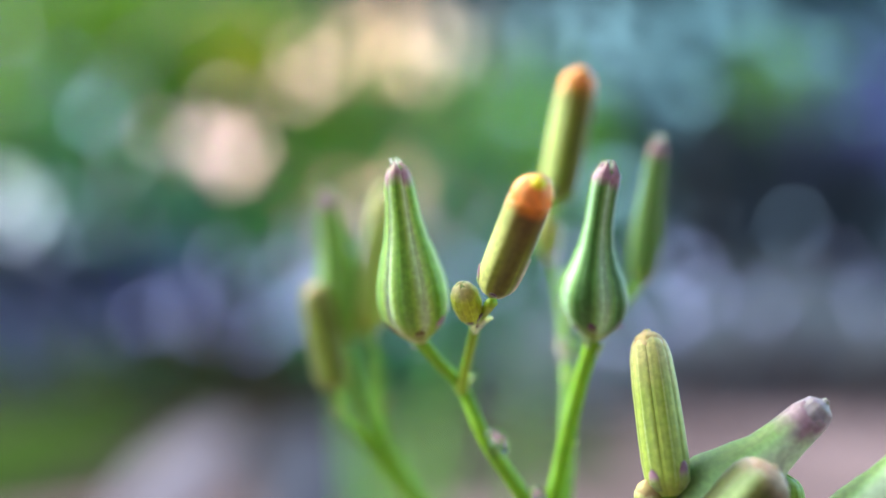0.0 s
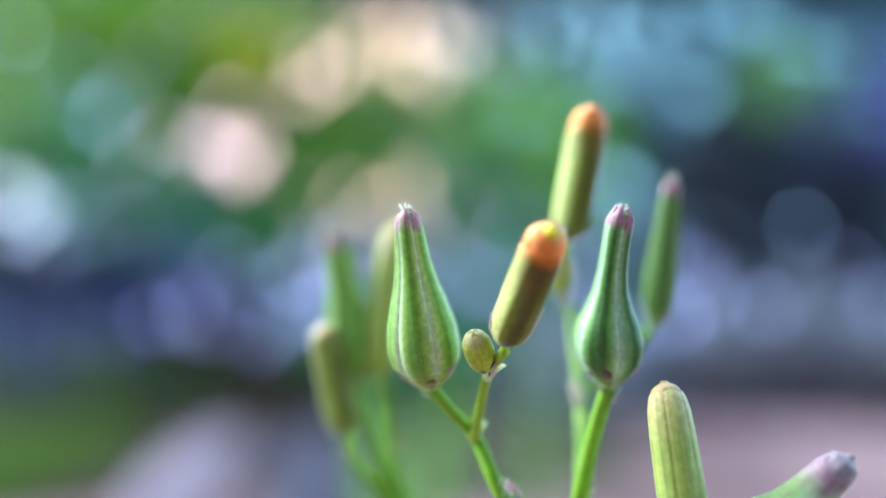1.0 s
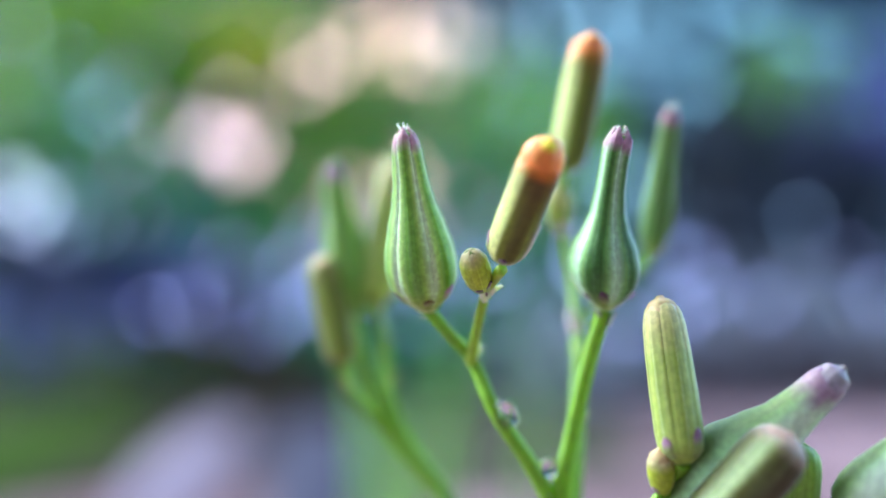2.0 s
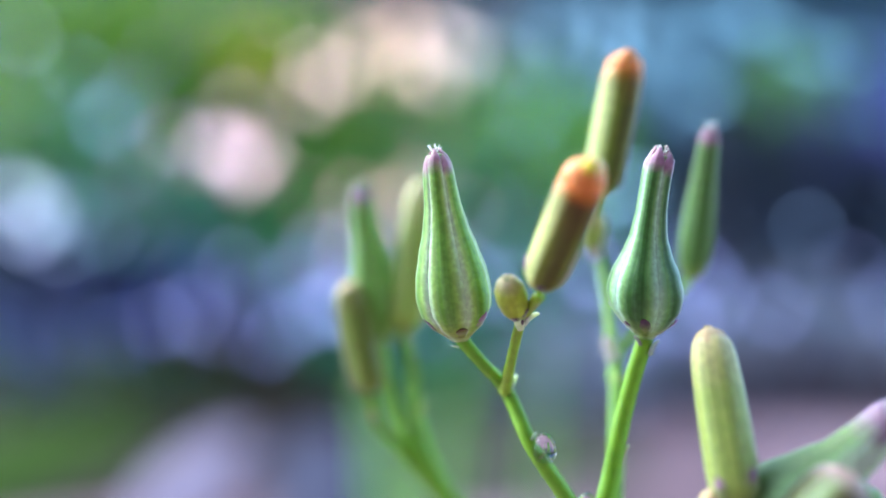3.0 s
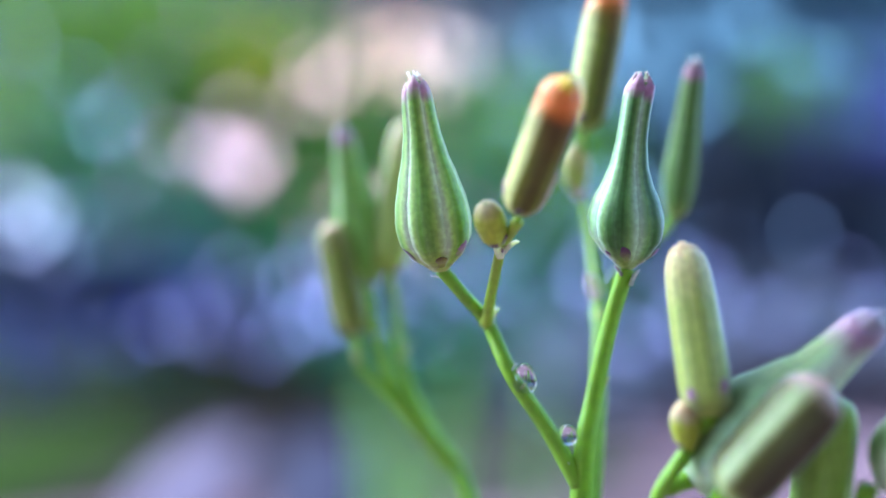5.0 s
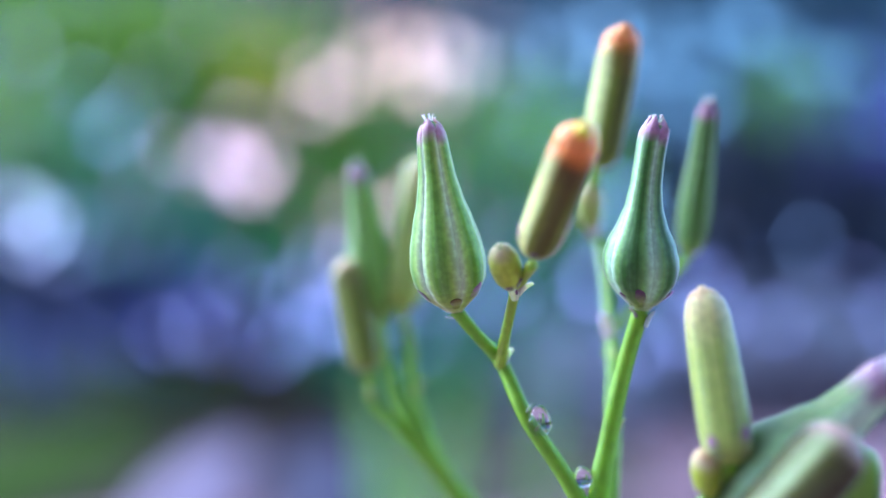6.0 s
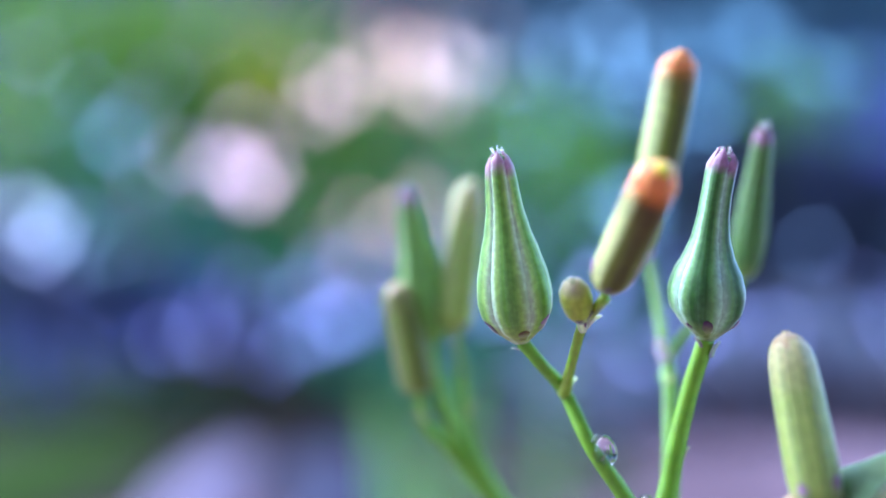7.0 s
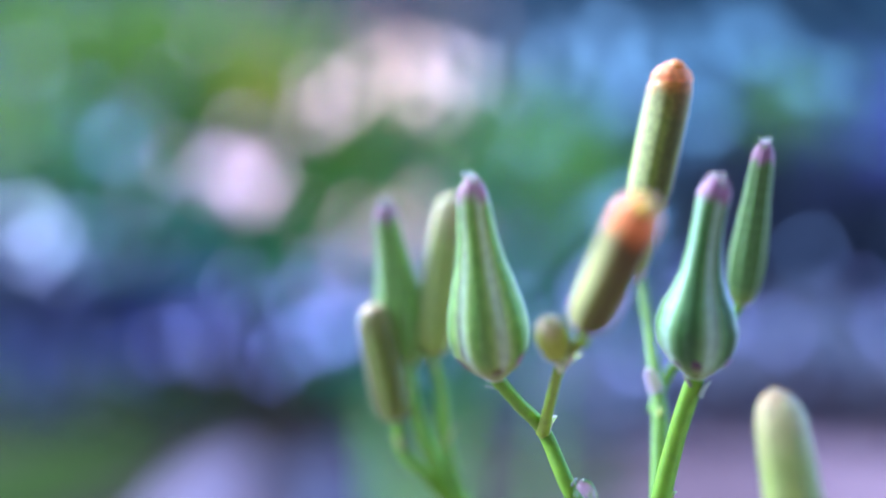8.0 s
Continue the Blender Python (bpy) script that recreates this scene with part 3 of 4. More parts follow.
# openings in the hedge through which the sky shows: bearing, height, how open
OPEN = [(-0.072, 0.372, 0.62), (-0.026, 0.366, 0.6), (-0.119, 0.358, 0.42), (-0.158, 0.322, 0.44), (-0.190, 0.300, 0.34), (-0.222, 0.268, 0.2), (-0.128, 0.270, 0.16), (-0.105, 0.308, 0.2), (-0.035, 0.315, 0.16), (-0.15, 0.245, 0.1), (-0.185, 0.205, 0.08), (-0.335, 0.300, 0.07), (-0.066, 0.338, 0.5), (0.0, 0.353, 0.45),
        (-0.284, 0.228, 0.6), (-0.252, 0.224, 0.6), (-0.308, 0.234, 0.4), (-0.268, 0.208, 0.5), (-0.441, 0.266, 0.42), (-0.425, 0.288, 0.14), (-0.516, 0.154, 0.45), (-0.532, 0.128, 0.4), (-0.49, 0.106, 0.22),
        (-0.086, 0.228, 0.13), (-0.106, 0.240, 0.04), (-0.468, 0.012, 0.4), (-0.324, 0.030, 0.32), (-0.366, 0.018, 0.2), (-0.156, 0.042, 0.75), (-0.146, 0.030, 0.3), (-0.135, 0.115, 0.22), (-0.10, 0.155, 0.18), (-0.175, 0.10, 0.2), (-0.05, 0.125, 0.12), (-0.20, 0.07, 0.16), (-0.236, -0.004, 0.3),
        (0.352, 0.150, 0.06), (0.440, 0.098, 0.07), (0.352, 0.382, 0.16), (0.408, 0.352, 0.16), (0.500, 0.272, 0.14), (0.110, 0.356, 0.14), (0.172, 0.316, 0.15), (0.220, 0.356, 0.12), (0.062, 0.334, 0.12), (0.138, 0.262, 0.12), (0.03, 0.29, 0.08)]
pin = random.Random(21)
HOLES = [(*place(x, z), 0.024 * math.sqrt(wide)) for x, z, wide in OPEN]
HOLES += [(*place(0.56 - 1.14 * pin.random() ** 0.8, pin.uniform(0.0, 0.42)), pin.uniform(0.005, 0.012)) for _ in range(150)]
# small gaps are left out in some parts to keep these darker
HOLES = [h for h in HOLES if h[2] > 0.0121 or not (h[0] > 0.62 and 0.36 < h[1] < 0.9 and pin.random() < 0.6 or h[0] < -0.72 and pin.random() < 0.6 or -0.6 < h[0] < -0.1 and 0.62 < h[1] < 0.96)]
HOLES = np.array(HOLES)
# thin parts of the hedge: x, z, radius, how thin
THIN = [(0.35, 0.98, 0.25, 0.14), (0.62, 0.95, 0.22, 0.12), (0.98, 1.12, 0.22, 0.1), (-0.25, 1.0, 0.22, 0.14)]
LEAF = [(0, -1, 0), (0.42, -0.35, 0.14), (0.36, 0.35, 0.14), (0, 1, -0.1), (-0.36, 0.35, 0.14), (-0.42, -0.35, 0.14), (0, -0.3, 0), (0, 0.35, 0)]
LEAF_POINTS = np.array([*LEAF, (0.21, -0.68, 0.07), (0.18, 0.68, 0.02), (-0.18, 0.68, 0.02), (-0.21, -0.68, 0.07), (0.39, 0, 0.14), (-0.39, 0, 0.14),
                        (0, 0, 0), (0.2, 0, 0.07), (-0.2, 0, 0.07), (0.2, -0.33, 0.07), (-0.2, -0.33, 0.07), (0.18, 0.35, 0.07), (-0.18, 0.35, 0.07), (0, -0.65, 0), (0, 0.65, -0.05), (0.09, -0.84, 0.03), (-0.09, -0.84, 0.03), (0.09, 0.84, -0.04), (-0.09, 0.84, -0.04)])


def add_leaf(verts, faces, at, size, rnd, origin=(0, 0, 0)):
    """One pointed, folded leaf, unless it would close an opening."""
    turn = np.array(Euler((rnd.uniform(0.6, 1.7), rnd.uniform(-0.8, 0.8), rnd.uniform(0, 6.28))).to_matrix())
    points = LEAF_POINTS @ turn.T * (size * 0.62) + np.array(at)
    points[:, 2] = np.maximum(points[:, 2], 0.004)
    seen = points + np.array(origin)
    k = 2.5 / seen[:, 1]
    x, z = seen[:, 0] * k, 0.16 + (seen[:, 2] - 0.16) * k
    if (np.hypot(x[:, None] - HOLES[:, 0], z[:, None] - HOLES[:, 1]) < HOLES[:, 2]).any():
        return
    n = len(verts)
    verts += points[:8].tolist()
    faces += [(n, n + 1, n + 6), (n + 1, n + 2, n + 7, n + 6), (n + 2, n + 3, n + 7), (n, n + 6, n + 5), (n + 6, n + 7, n + 4, n + 5), (n + 7, n + 3, n + 4)]


def leaf_cloud(name, spots, material, seed, size=0.05, parent=None):
    """Many small pointed leaves in one mesh. spots: rows of (x, y, z, spread, count)."""
    rnd = random.Random(seed)
    verts, faces = [], []
    origin = parent.location if parent else (0, 0, 0)
    for x, y, z, spread, count in spots:
        for _ in range(int(count)):
            d = Vector((rnd.gauss(0, 0.5), rnd.gauss(0, 0.5), rnd.gauss(0, 0.5))) * spread
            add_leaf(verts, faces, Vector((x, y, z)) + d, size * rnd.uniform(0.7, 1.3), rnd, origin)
    me = bpy.data.meshes.new(name)
    me.from_pydata(verts, [], faces)
    me.materials.append(material)
    ob = new(name, me)
    ob.parent = parent
    return ob


def make_hedge():
    rnd = random.Random(7)
    verts, faces = [], []
    for _ in range(32000):
        x, z, y = rnd.uniform(-2.1, 2.1), rnd.uniform(0.0, 1.9), rnd.uniform(2.45, 2.95)
        if z > 1.70 + 0.18 * noise.noise(Vector((x * 2.3, y * 2.3, 5))) or abs(x) > 2.0 + 0.1 * noise.noise(Vector((z * 3, y * 3, 2))):
            continue
        gx, gz = x * 2.5 / y, 0.16 + (z - 0.16) * 2.5 / y
        if any(rnd.random() < how * max(0.0, 1 - (math.hypot(gx - a, gz - b) / r) ** 2 * 0.5) for a, b, r, how in THIN):
            continue
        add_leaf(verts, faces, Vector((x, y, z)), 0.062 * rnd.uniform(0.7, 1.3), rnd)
    me = bpy.data.meshes.new("hedge")
    me.from_pydata(verts, [], faces)
    # Leaf colour has the blue of skylight mixed into it.
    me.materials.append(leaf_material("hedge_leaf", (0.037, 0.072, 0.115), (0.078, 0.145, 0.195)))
    return tagged(new("hedge", me), "dense dark hedge with gaps of sky, blue skylight in its colour", "hedge", kind="stuff")


def shrub(label, spots, material, seed, foot, size=0.055):
    """A loose shrub before the hedge: thin stems from its foot to each clump of leaves."""
    root = tagged(new("shrub"), label, "shrub", "shrubs before the hedge")
    root.location = (*foot, 0)
    for x, y, z, spread, count in spots:
        line = [(0, 0, 0), ((x - foot[0]) * 0.4, (y - foot[1]) * 0.6, z * 0.55), (x - foot[0], y - foot[1], z)]
        part("branch", tube(line, [0.006, 0.004, 0.002], 5, 6), M_BARK, root)
    leaf_cloud("crown", [(x - foot[0], y - foot[1], z, r, n) for x, y, z, r, n in spots], material, seed, size, root)
    return root


M_BARK = plant_material("bark", (0.08, 0.05, 0.04), (0.14, 0.10, 0.08), 60, 0.8, 0.0)
make_ground()
make_hedge()
shrub("bright green leafy shrub in front of the hedge", [(-1.085, 2.2, 0.946, 0.20, 170), (-0.817, 2.2, 0.976, 0.20, 170), (-1.145, 2.2, 0.797, 0.20, 170), (-0.891, 2.2, 0.842, 0.20, 170), (-0.548, 2.2, 0.991, 0.20, 170), (-0.265, 2.2, 0.782, 0.20, 170), (-0.280, 2.2, 0.678, 0.20, 170), (-0.787, 2.2, 0.991, 0.20, 170), (-1.189, 2.2, 1.036, 0.20, 170)],
      leaf_material("fresh_leaf", (0.17, 0.31, 0.02), (0.27, 0.40, 0.035)), 11, (-1.085, 2.25))
shrub("olive yellow leafy shrub in front of the hedge", [(-0.535, 2.05, 0.832, 0.07, 220)],
      leaf_material("olive_leaf", (0.52, 0.50, 0.02), (0.62, 0.56, 0.03)), 12, (-0.535, 2.1))
shrub("mid green leafy shrub in front of the hedge", [(0.078, 2.2, 0.722, 0.20, 170), (0.22, 2.15, 0.66, 0.17, 260), (0.27, 2.15, 0.573, 0.16, 260), (-0.757, 2.2, 0.752, 0.20, 170), (-0.473, 2.2, 0.573, 0.20, 170), (-0.309, 2.2, 0.528, 0.20, 170), (0.869, 2.2, 0.797, 0.15, 45), (0.790, 2.2, 0.737, 0.15, 40)],
      leaf_material("mid_leaf", (0.15, 0.33, 0.010), (0.24, 0.44, 0.02)), 13, (0.078, 2.25))
shrub("grey-green leafy shrub in front of the hedge", [(-1.040, 2.2, 0.618, 0.20, 170), (-0.757, 2.2, 0.514, 0.20, 170), (-0.235, 2.2, 0.409, 0.20, 170), (-0.518, 2.2, 0.409, 0.20, 170), (0.049, 2.2, 0.439, 0.20, 170), (-0.25, 2.2, 0.20, 0.16, 130), (-0.10, 2.15, 0.10, 0.16, 130), (0.0, 2.2, 0.27, 0.16, 130), (0.32, 2.15, 0.13, 0.16, 130), (-0.34, 2.15, 0.08, 0.14, 100), (0.38, 2.2, 0.32, 0.16, 110), (0.153, 2.2, 0.141, 0.20, 170), (0.153, 2.2, 0.260, 0.20, 170), (-0.056, 2.2, 0.543, 0.20, 170)],
      leaf_material("teal_leaf", (0.15, 0.36, 0.16), (0.24, 0.50, 0.26)), 14, (-1.04, 2.25))
# The violet blue is shaded foliage under open sky, given as leaf colour.
shrub("shrub before the hedge, blue sky tint put into its leaf colour", [(-0.697, 2.2, 0.230, 0.20, 170), (-1.040, 2.2, 0.156, 0.20, 170), (1.108, 2.2, 0.737, 0.20, 170), (-0.846, 2.2, 0.185, 0.20, 170)],
      leaf_material("sky_tint_leaf", (0.12, 0.11, 0.38), (0.20, 0.19, 0.54)), 15, (-0.697, 2.25))
# Clumps added in place of a pale, sky-lit strip of ground.
shrub("added pale blue-grey clumps for the light band at the hedge foot", [(0.285, 1.81, 0.099, 0.09, 127), (0.190, 1.81, 0.073, 0.09, 93), (0.557, 1.90, 0.115, 0.13, 204), (0.673, 1.90, 0.096, 0.13, 204), (0.802, 1.90, 0.109, 0.13, 204), (0.944, 1.90, 0.083, 0.13, 204), (0.583, 1.90, 0.031, 0.13, 204), (0.750, 1.90, 0.044, 0.13, 204), (0.892, 1.90, 0.031, 0.13, 204), (1.036, 1.81, 0.056, 0.12, 170)],
      leaf_material("lav_leaf", (0.29, 0.275, 0.35), (0.39, 0.365, 0.45)), 16, (0.56, 1.94))
# Dark leaves added in place of the hedge's own shade.
shrub("dark leaf clumps added for shadow before the hedge", [(0.690, 2.15, 0.558, 0.15, 150), (0.899, 2.15, 0.528, 0.15, 150), (1.078, 2.15, 0.543, 0.15, 150), (-1.100, 2.15, 0.335, 0.15, 150), (-0.861, 2.15, 0.357, 0.15, 150), (-0.697, 2.15, 0.096, 0.15, 150), (-0.921, 2.15, 0.096, 0.15, 150), (-0.518, 2.15, 0.081, 0.15, 150), (0.675, 2.15, 0.663, 0.15, 150), (0.85, 2.15, 0.64, 0.13, 110), (1.02, 2.15, 0.45, 0.13, 110), (0.80, 2.15, 0.44, 0.12, 90), (0.75, 2.15, 0.34, 0.15, 120), (1.0, 2.15, 0.33, 0.15, 120), (0.55, 2.15, 0.36, 0.13, 70)],
      leaf_material("shade_leaf", (0.038, 0.040, 0.068), (0.062, 0.066, 0.108)), 19, (0.6, 2.15))

shrub("low shrub with dry brown leaves at the foot of the hedge", [(-0.60, 2.05, 0.10, 0.11, 120), (-0.42, 2.05, 0.06, 0.10, 90), (-0.80, 2.05, 0.05, 0.10, 60)],
      leaf_material("dry_leaf", (0.10, 0.045, 0.02), (0.17, 0.08, 0.035)), 29, (-0.6, 2.08))
# Clumps added to make a darker streak below the pale band.
shrub("added low purplish clumps for a darker band on the ground", [(0.52, 1.72, 0.09, 0.07, 45), (0.68, 1.72, 0.10, 0.07, 55), (0.84, 1.72, 0.085, 0.07, 55), (0.99, 1.72, 0.10, 0.07, 50)],
      leaf_material("purplish_leaf", (0.075, 0.045, 0.06), (0.12, 0.075, 0.10)), 31, (0.75, 1.75), 0.045)


def patch(name, x, y, wide, deep, high, material, seed, label, category, turn=0.0, kind=""):
    """A low uneven mound that lies on the ground."""
    bm = bmesh.new()
    rings, sides = [], 28
    for k in range(9):
        s = k / 8
        ring = []
        for j in range(sides):
            a = 2 * math.pi * j / sides
            edge = 1 + 0.22 * noise.noise(Vector((math.cos(a) * 1.6, math.sin(a) * 1.6, seed)))
            at = Vector((math.cos(a) * wide * s * edge, math.sin(a) * deep * s * edge, high * (1 - s**3) - 0.02 * (s > 0.99)))
            at.z += high * 0.35 * noise.noise(Vector((at.x * 14, at.y * 14, seed)))
            ring.append(bm.verts.new(at))
        rings.append(ring)
    for a, b in zip(rings, rings[1:]):
        for j in range(sides):
            bm.faces.new((a[j], b[j], b[(j + 1) % sides], a[(j + 1) % sides]))
    bmesh.ops.remove_doubles(bm, verts=bm.verts, dist=1e-5)
    ob = part(name, bm, material, None)
    ob.matrix_basis = Matrix.Translation((x, y, -0.004)) @ Matrix.Rotation(radians(turn), 4, "Z")
    return tagged(ob, label, category, kind=kind)


def grass_blade(x, y, height, width, lean, material):
    """One arching blade, folded along its middle."""
    bm = bmesh.new()
    rows = []
    for k in range(15):
        s = k / 14
        w = width * math.sqrt(max(0.004, 1 - s**2.2)) / 2
        at = Vector((lean * s * s * height, 0.1 * s * s * height, s * height - 0.01))
        rows.append([bm.verts.new(at + Vector((-w, 0, 0))), bm.verts.new(at + Vector((0, 0.25 * w, 0))), bm.verts.new(at + Vector((w, 0, 0))), bm.verts.new(at + Vector((0, 0.25 * w + 0.0006, 0)))])
    for a, b in zip(rows, rows[1:]):
        for j in range(4):
            bm.faces.new((a[j], a[(j + 1) % 4], b[(j + 1) % 4], b[j]))
    ob = part("grass_blade", bm, material, None)
    ob.location = (x, y, 0)
    return tagged(ob, "broad green grass blade standing behind the flower stalks", "grass", "grass blades")


M_MOSS = plant_material("moss", (0.018, 0.034, 0.002), (0.028, 0.05, 0.003), 30, 0.9, 0.0, 0.8, 0.05)
M_BROWN_GROUND = plant_material("dark_brown_ground", (0.016, 0.010, 0.011), (0.03, 0.018, 0.018), 25, 0.9, 0.0, 0.8, 0.05)
M_VIOLET_GROUND = plant_material("dark_violet_ground", (0.035, 0.032, 0.055), (0.055, 0.05, 0.08), 25, 0.9, 0.0, 0.8, 0.05)
M_SLAB = plant_material("pale_slab", (0.165, 0.12, 0.17), (0.215, 0.16, 0.225), 18, 0.8, 0.0, 0.6, 0.1)
M_BLADE = plant_material("grass_green", (0.22, 0.40, 0.06), (0.30, 0.48, 0.09), 40, 0.45, 0.2)
patch("moss_patch", -0.74, 1.00, 0.36, 0.62, 0.03, M_MOSS, 3, "low green moss cushion on bare soil", "moss", 0, "stuff")
patch("ground_patch", -0.85, 1.55, 0.95, 0.95, 0.010, M_BROWN_GROUND, 5, "flat dark brown patch on the soil under the hedge", "leaf litter", 0, "stuff")
patch("ground_patch", -0.19, 1.14, 0.08, 0.46, 0.012, M_VIOLET_GROUND, 6, "flat dark violet-grey patch on bare soil", "leaf litter", 9, "stuff")
patch("stone_slab", -0.335, 1.10, 0.056, 0.42, 0.018, M_SLAB, 8, "long pale lilac-grey stone lying on the soil", "stone", 9)
tagged(leaf_cloud("low_herb", [(-1.05, 1.75, 0.02, 0.2, 110), (-0.80, 1.85, 0.03, 0.2, 110), (-0.62, 1.6, 0.02, 0.16, 80), (-0.95, 1.5, 0.02, 0.2, 90), (-0.5, 1.9, 0.02, 0.16, 40)],
                  leaf_material("herb_leaf", (0.03, 0.055, 0.008), (0.06, 0.09, 0.02)), 23, 0.04), "low dark green herbs on dark ground", "herb", kind="stuff")
M_OLIVE_GROUND = plant_material("olive_brown_ground", (0.035, 0.034, 0.022), (0.06, 0.055, 0.04), 25, 0.9, 0.0, 0.8, 0.05)
patch("ground_patch", 0.05, 1.38, 0.2, 0.62, 0.012, M_OLIVE_GROUND, 9, "flat olive brown patch on bare soil", "leaf litter", 0, "stuff")
grass_blade(-0.038, 0.46, 0.155, 0.026, -0.1, M_BLADE)
grass_blade(0.044, 0.52, 0.178, 0.010, 0.05, M_BLADE)
grass_blade(-0.022, 0.50, 0.165, 0.020, 0.15, M_BLADE)


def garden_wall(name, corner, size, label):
    """An added, unseen plastered wall with a coping that darkens the buds' fronts."""
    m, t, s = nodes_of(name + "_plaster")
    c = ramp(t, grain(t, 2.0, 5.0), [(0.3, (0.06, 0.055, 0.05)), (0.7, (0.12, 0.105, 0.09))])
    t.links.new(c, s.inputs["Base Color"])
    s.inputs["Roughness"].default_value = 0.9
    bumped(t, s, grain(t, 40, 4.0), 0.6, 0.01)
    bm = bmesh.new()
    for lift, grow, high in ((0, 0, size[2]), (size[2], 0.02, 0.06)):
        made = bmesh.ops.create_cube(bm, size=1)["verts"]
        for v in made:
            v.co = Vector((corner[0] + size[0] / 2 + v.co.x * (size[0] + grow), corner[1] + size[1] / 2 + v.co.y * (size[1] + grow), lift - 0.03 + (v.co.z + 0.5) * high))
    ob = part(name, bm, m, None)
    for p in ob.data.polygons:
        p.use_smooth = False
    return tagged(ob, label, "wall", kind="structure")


# Added out of view to block sky light from the front.
garden_wall("unseen_shade_block", (-0.42, -0.38, 0), (0.84, 0.22, 2.0), "added unseen dark wall that keeps light off the bud fronts")


# ---- the weed: four flower stalks ----
def left_stalk():
    """Two ripe heads, an opening bud and a small round one on a forked stalk in the plane of focus."""
    k = stalk_root("forked green stalk with two ripe heads and an orange-tipped bud")
    stem(k, [(-1.03, 32.66, 160.53), (-0.30, 33.00, 159.67), (0.60, 33.94, 158.65), (1.42, 33.46, 156.79), (2.71, 33.85, 154.85), (3.76, 34.19, 152.96)], [0.24, 0.22, 0.24, 0.27, 0.29, 0.32], name="left_branch")
    stem(k, [(5.43, 32.98, 160.56), (4.90, 33.59, 158.56), (4.33, 34.05, 155.94), (3.86, 34.22, 152.96), (3.61, 36.01, 144.03), (3.4, 38.5, 126), (3.0, 44, 80), (3.0, 48, -2)], [0.30, 0.31, 0.34, 0.40, 0.46, 0.6, 0.8, 1.0], name="main_stem")
    stem(k, [(0.56, 33.92, 158.60), (0.70, 32.89, 159.60), (1.02, 31.85, 161.09), (1.23, 31.09, 161.41), (1.49, 30.08, 161.79)], [0.24, 0.18, 0.18, 0.16, 0.2], M_STEM_LIGHT, "bud_branch", "yellowish green pedicel")
    bud(k, "ripe_head", (-1.03, 32.66, 160.46), (-1.81, 30.64, 166.76), FLASK, M_RIPE, face=-14, count=6, keel=0.085, tuft=16, outer=[(50, 0.165, 17, M_OUTER_PINK), (6, 0.10, 16, M_OUTER_BROWN), (-72, 0.15, 16, M_OUTER), (150, 0.15, 16, M_OUTER)], girth=1.009, label="green ripe head with pale ribs and purple tip")
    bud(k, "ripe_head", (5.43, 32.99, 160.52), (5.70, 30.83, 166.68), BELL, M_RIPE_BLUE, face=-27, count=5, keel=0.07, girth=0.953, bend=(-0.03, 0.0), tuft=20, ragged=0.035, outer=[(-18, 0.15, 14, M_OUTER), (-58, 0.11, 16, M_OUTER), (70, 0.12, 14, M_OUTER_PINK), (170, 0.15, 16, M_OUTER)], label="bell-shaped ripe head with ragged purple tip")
    bud(k, "orange_bud", (1.46, 30.10, 162.05), (2.84, 27.3, 165.55), TUBE, M_YOUNG, face=42, count=2, keel=0.04, cap=([M_SALMON, M_YELLOW, M_PINK], 0.83), girth=0.9, outer=[(4, 0.10, 16, M_OUTER), (-82, 0.22, 20, M_OUTER_PINK), (82, 0.40, 15, M_SCALE)], label="opening bud with orange floret tips")
    bud(k, "small_bud", (0.89, 31.20, 161.13), (0.43, 30.04, 162.43), EGG, M_SMALL, 0, count=6, keel=0.02, outer=[(42, 0.30, 26, M_OUTER), (-20, 0.22, 24, M_OUTER)], girth=0.79, label="small round yellow-green bud")
    scale(k, (0.78, 33.77, 158.51), 0.72, -25, 6, M_PAPERY, 0.7)
    scale(k, (0.41, 33.82, 158.69), 0.34, 180, 22, M_SHEATH, 0.5)
    scale(k, (1.17, 31.62, 160.88), 0.62, -20, 34, M_SCALE, 0.75)
    scale(k, (0.96, 31.60, 160.72), 0.5, -110, 24, M_SCALE, 0.85)
    scale(k, (1.04, 31.42, 160.92), 0.2, -95, 20, M_PURPLE, 0.6)
    scale(k, (1.49, 33.28, 156.96), 0.3, -20, 8, M_PAPERY, 0.8)
    water_drop(k, (1.86, 33.25, 156.70), (0.42, 0.36, 0.54))
    scale(k, (1.77, 33.30, 156.24), 0.34, -30, 8, M_SHEATH)
    scale(k, (-1.10, 32.54, 160.16), 0.3, 200, 60, M_PAPERY, 0.5)
    scale(k, (4.66, 33.92, 156.01), 0.75, 0, 6, M_SHEATH, 0.5)
    scale(k, (3.34, 33.93, 153.30), 0.5, -80, 8, M_PAPERY, 0.6)
    water_drop(k, (3.37, 33.95, 154.72), (0.36, 0.32, 0.36))
    scale(k, (5.61, 32.86, 159.87), 0.6, -30, 12, M_PAPERY, 0.6)
    scale(k, (5.17, 32.84, 160.21), 0.42, 200, 20, M_BRUISED, 0.6)
    return k


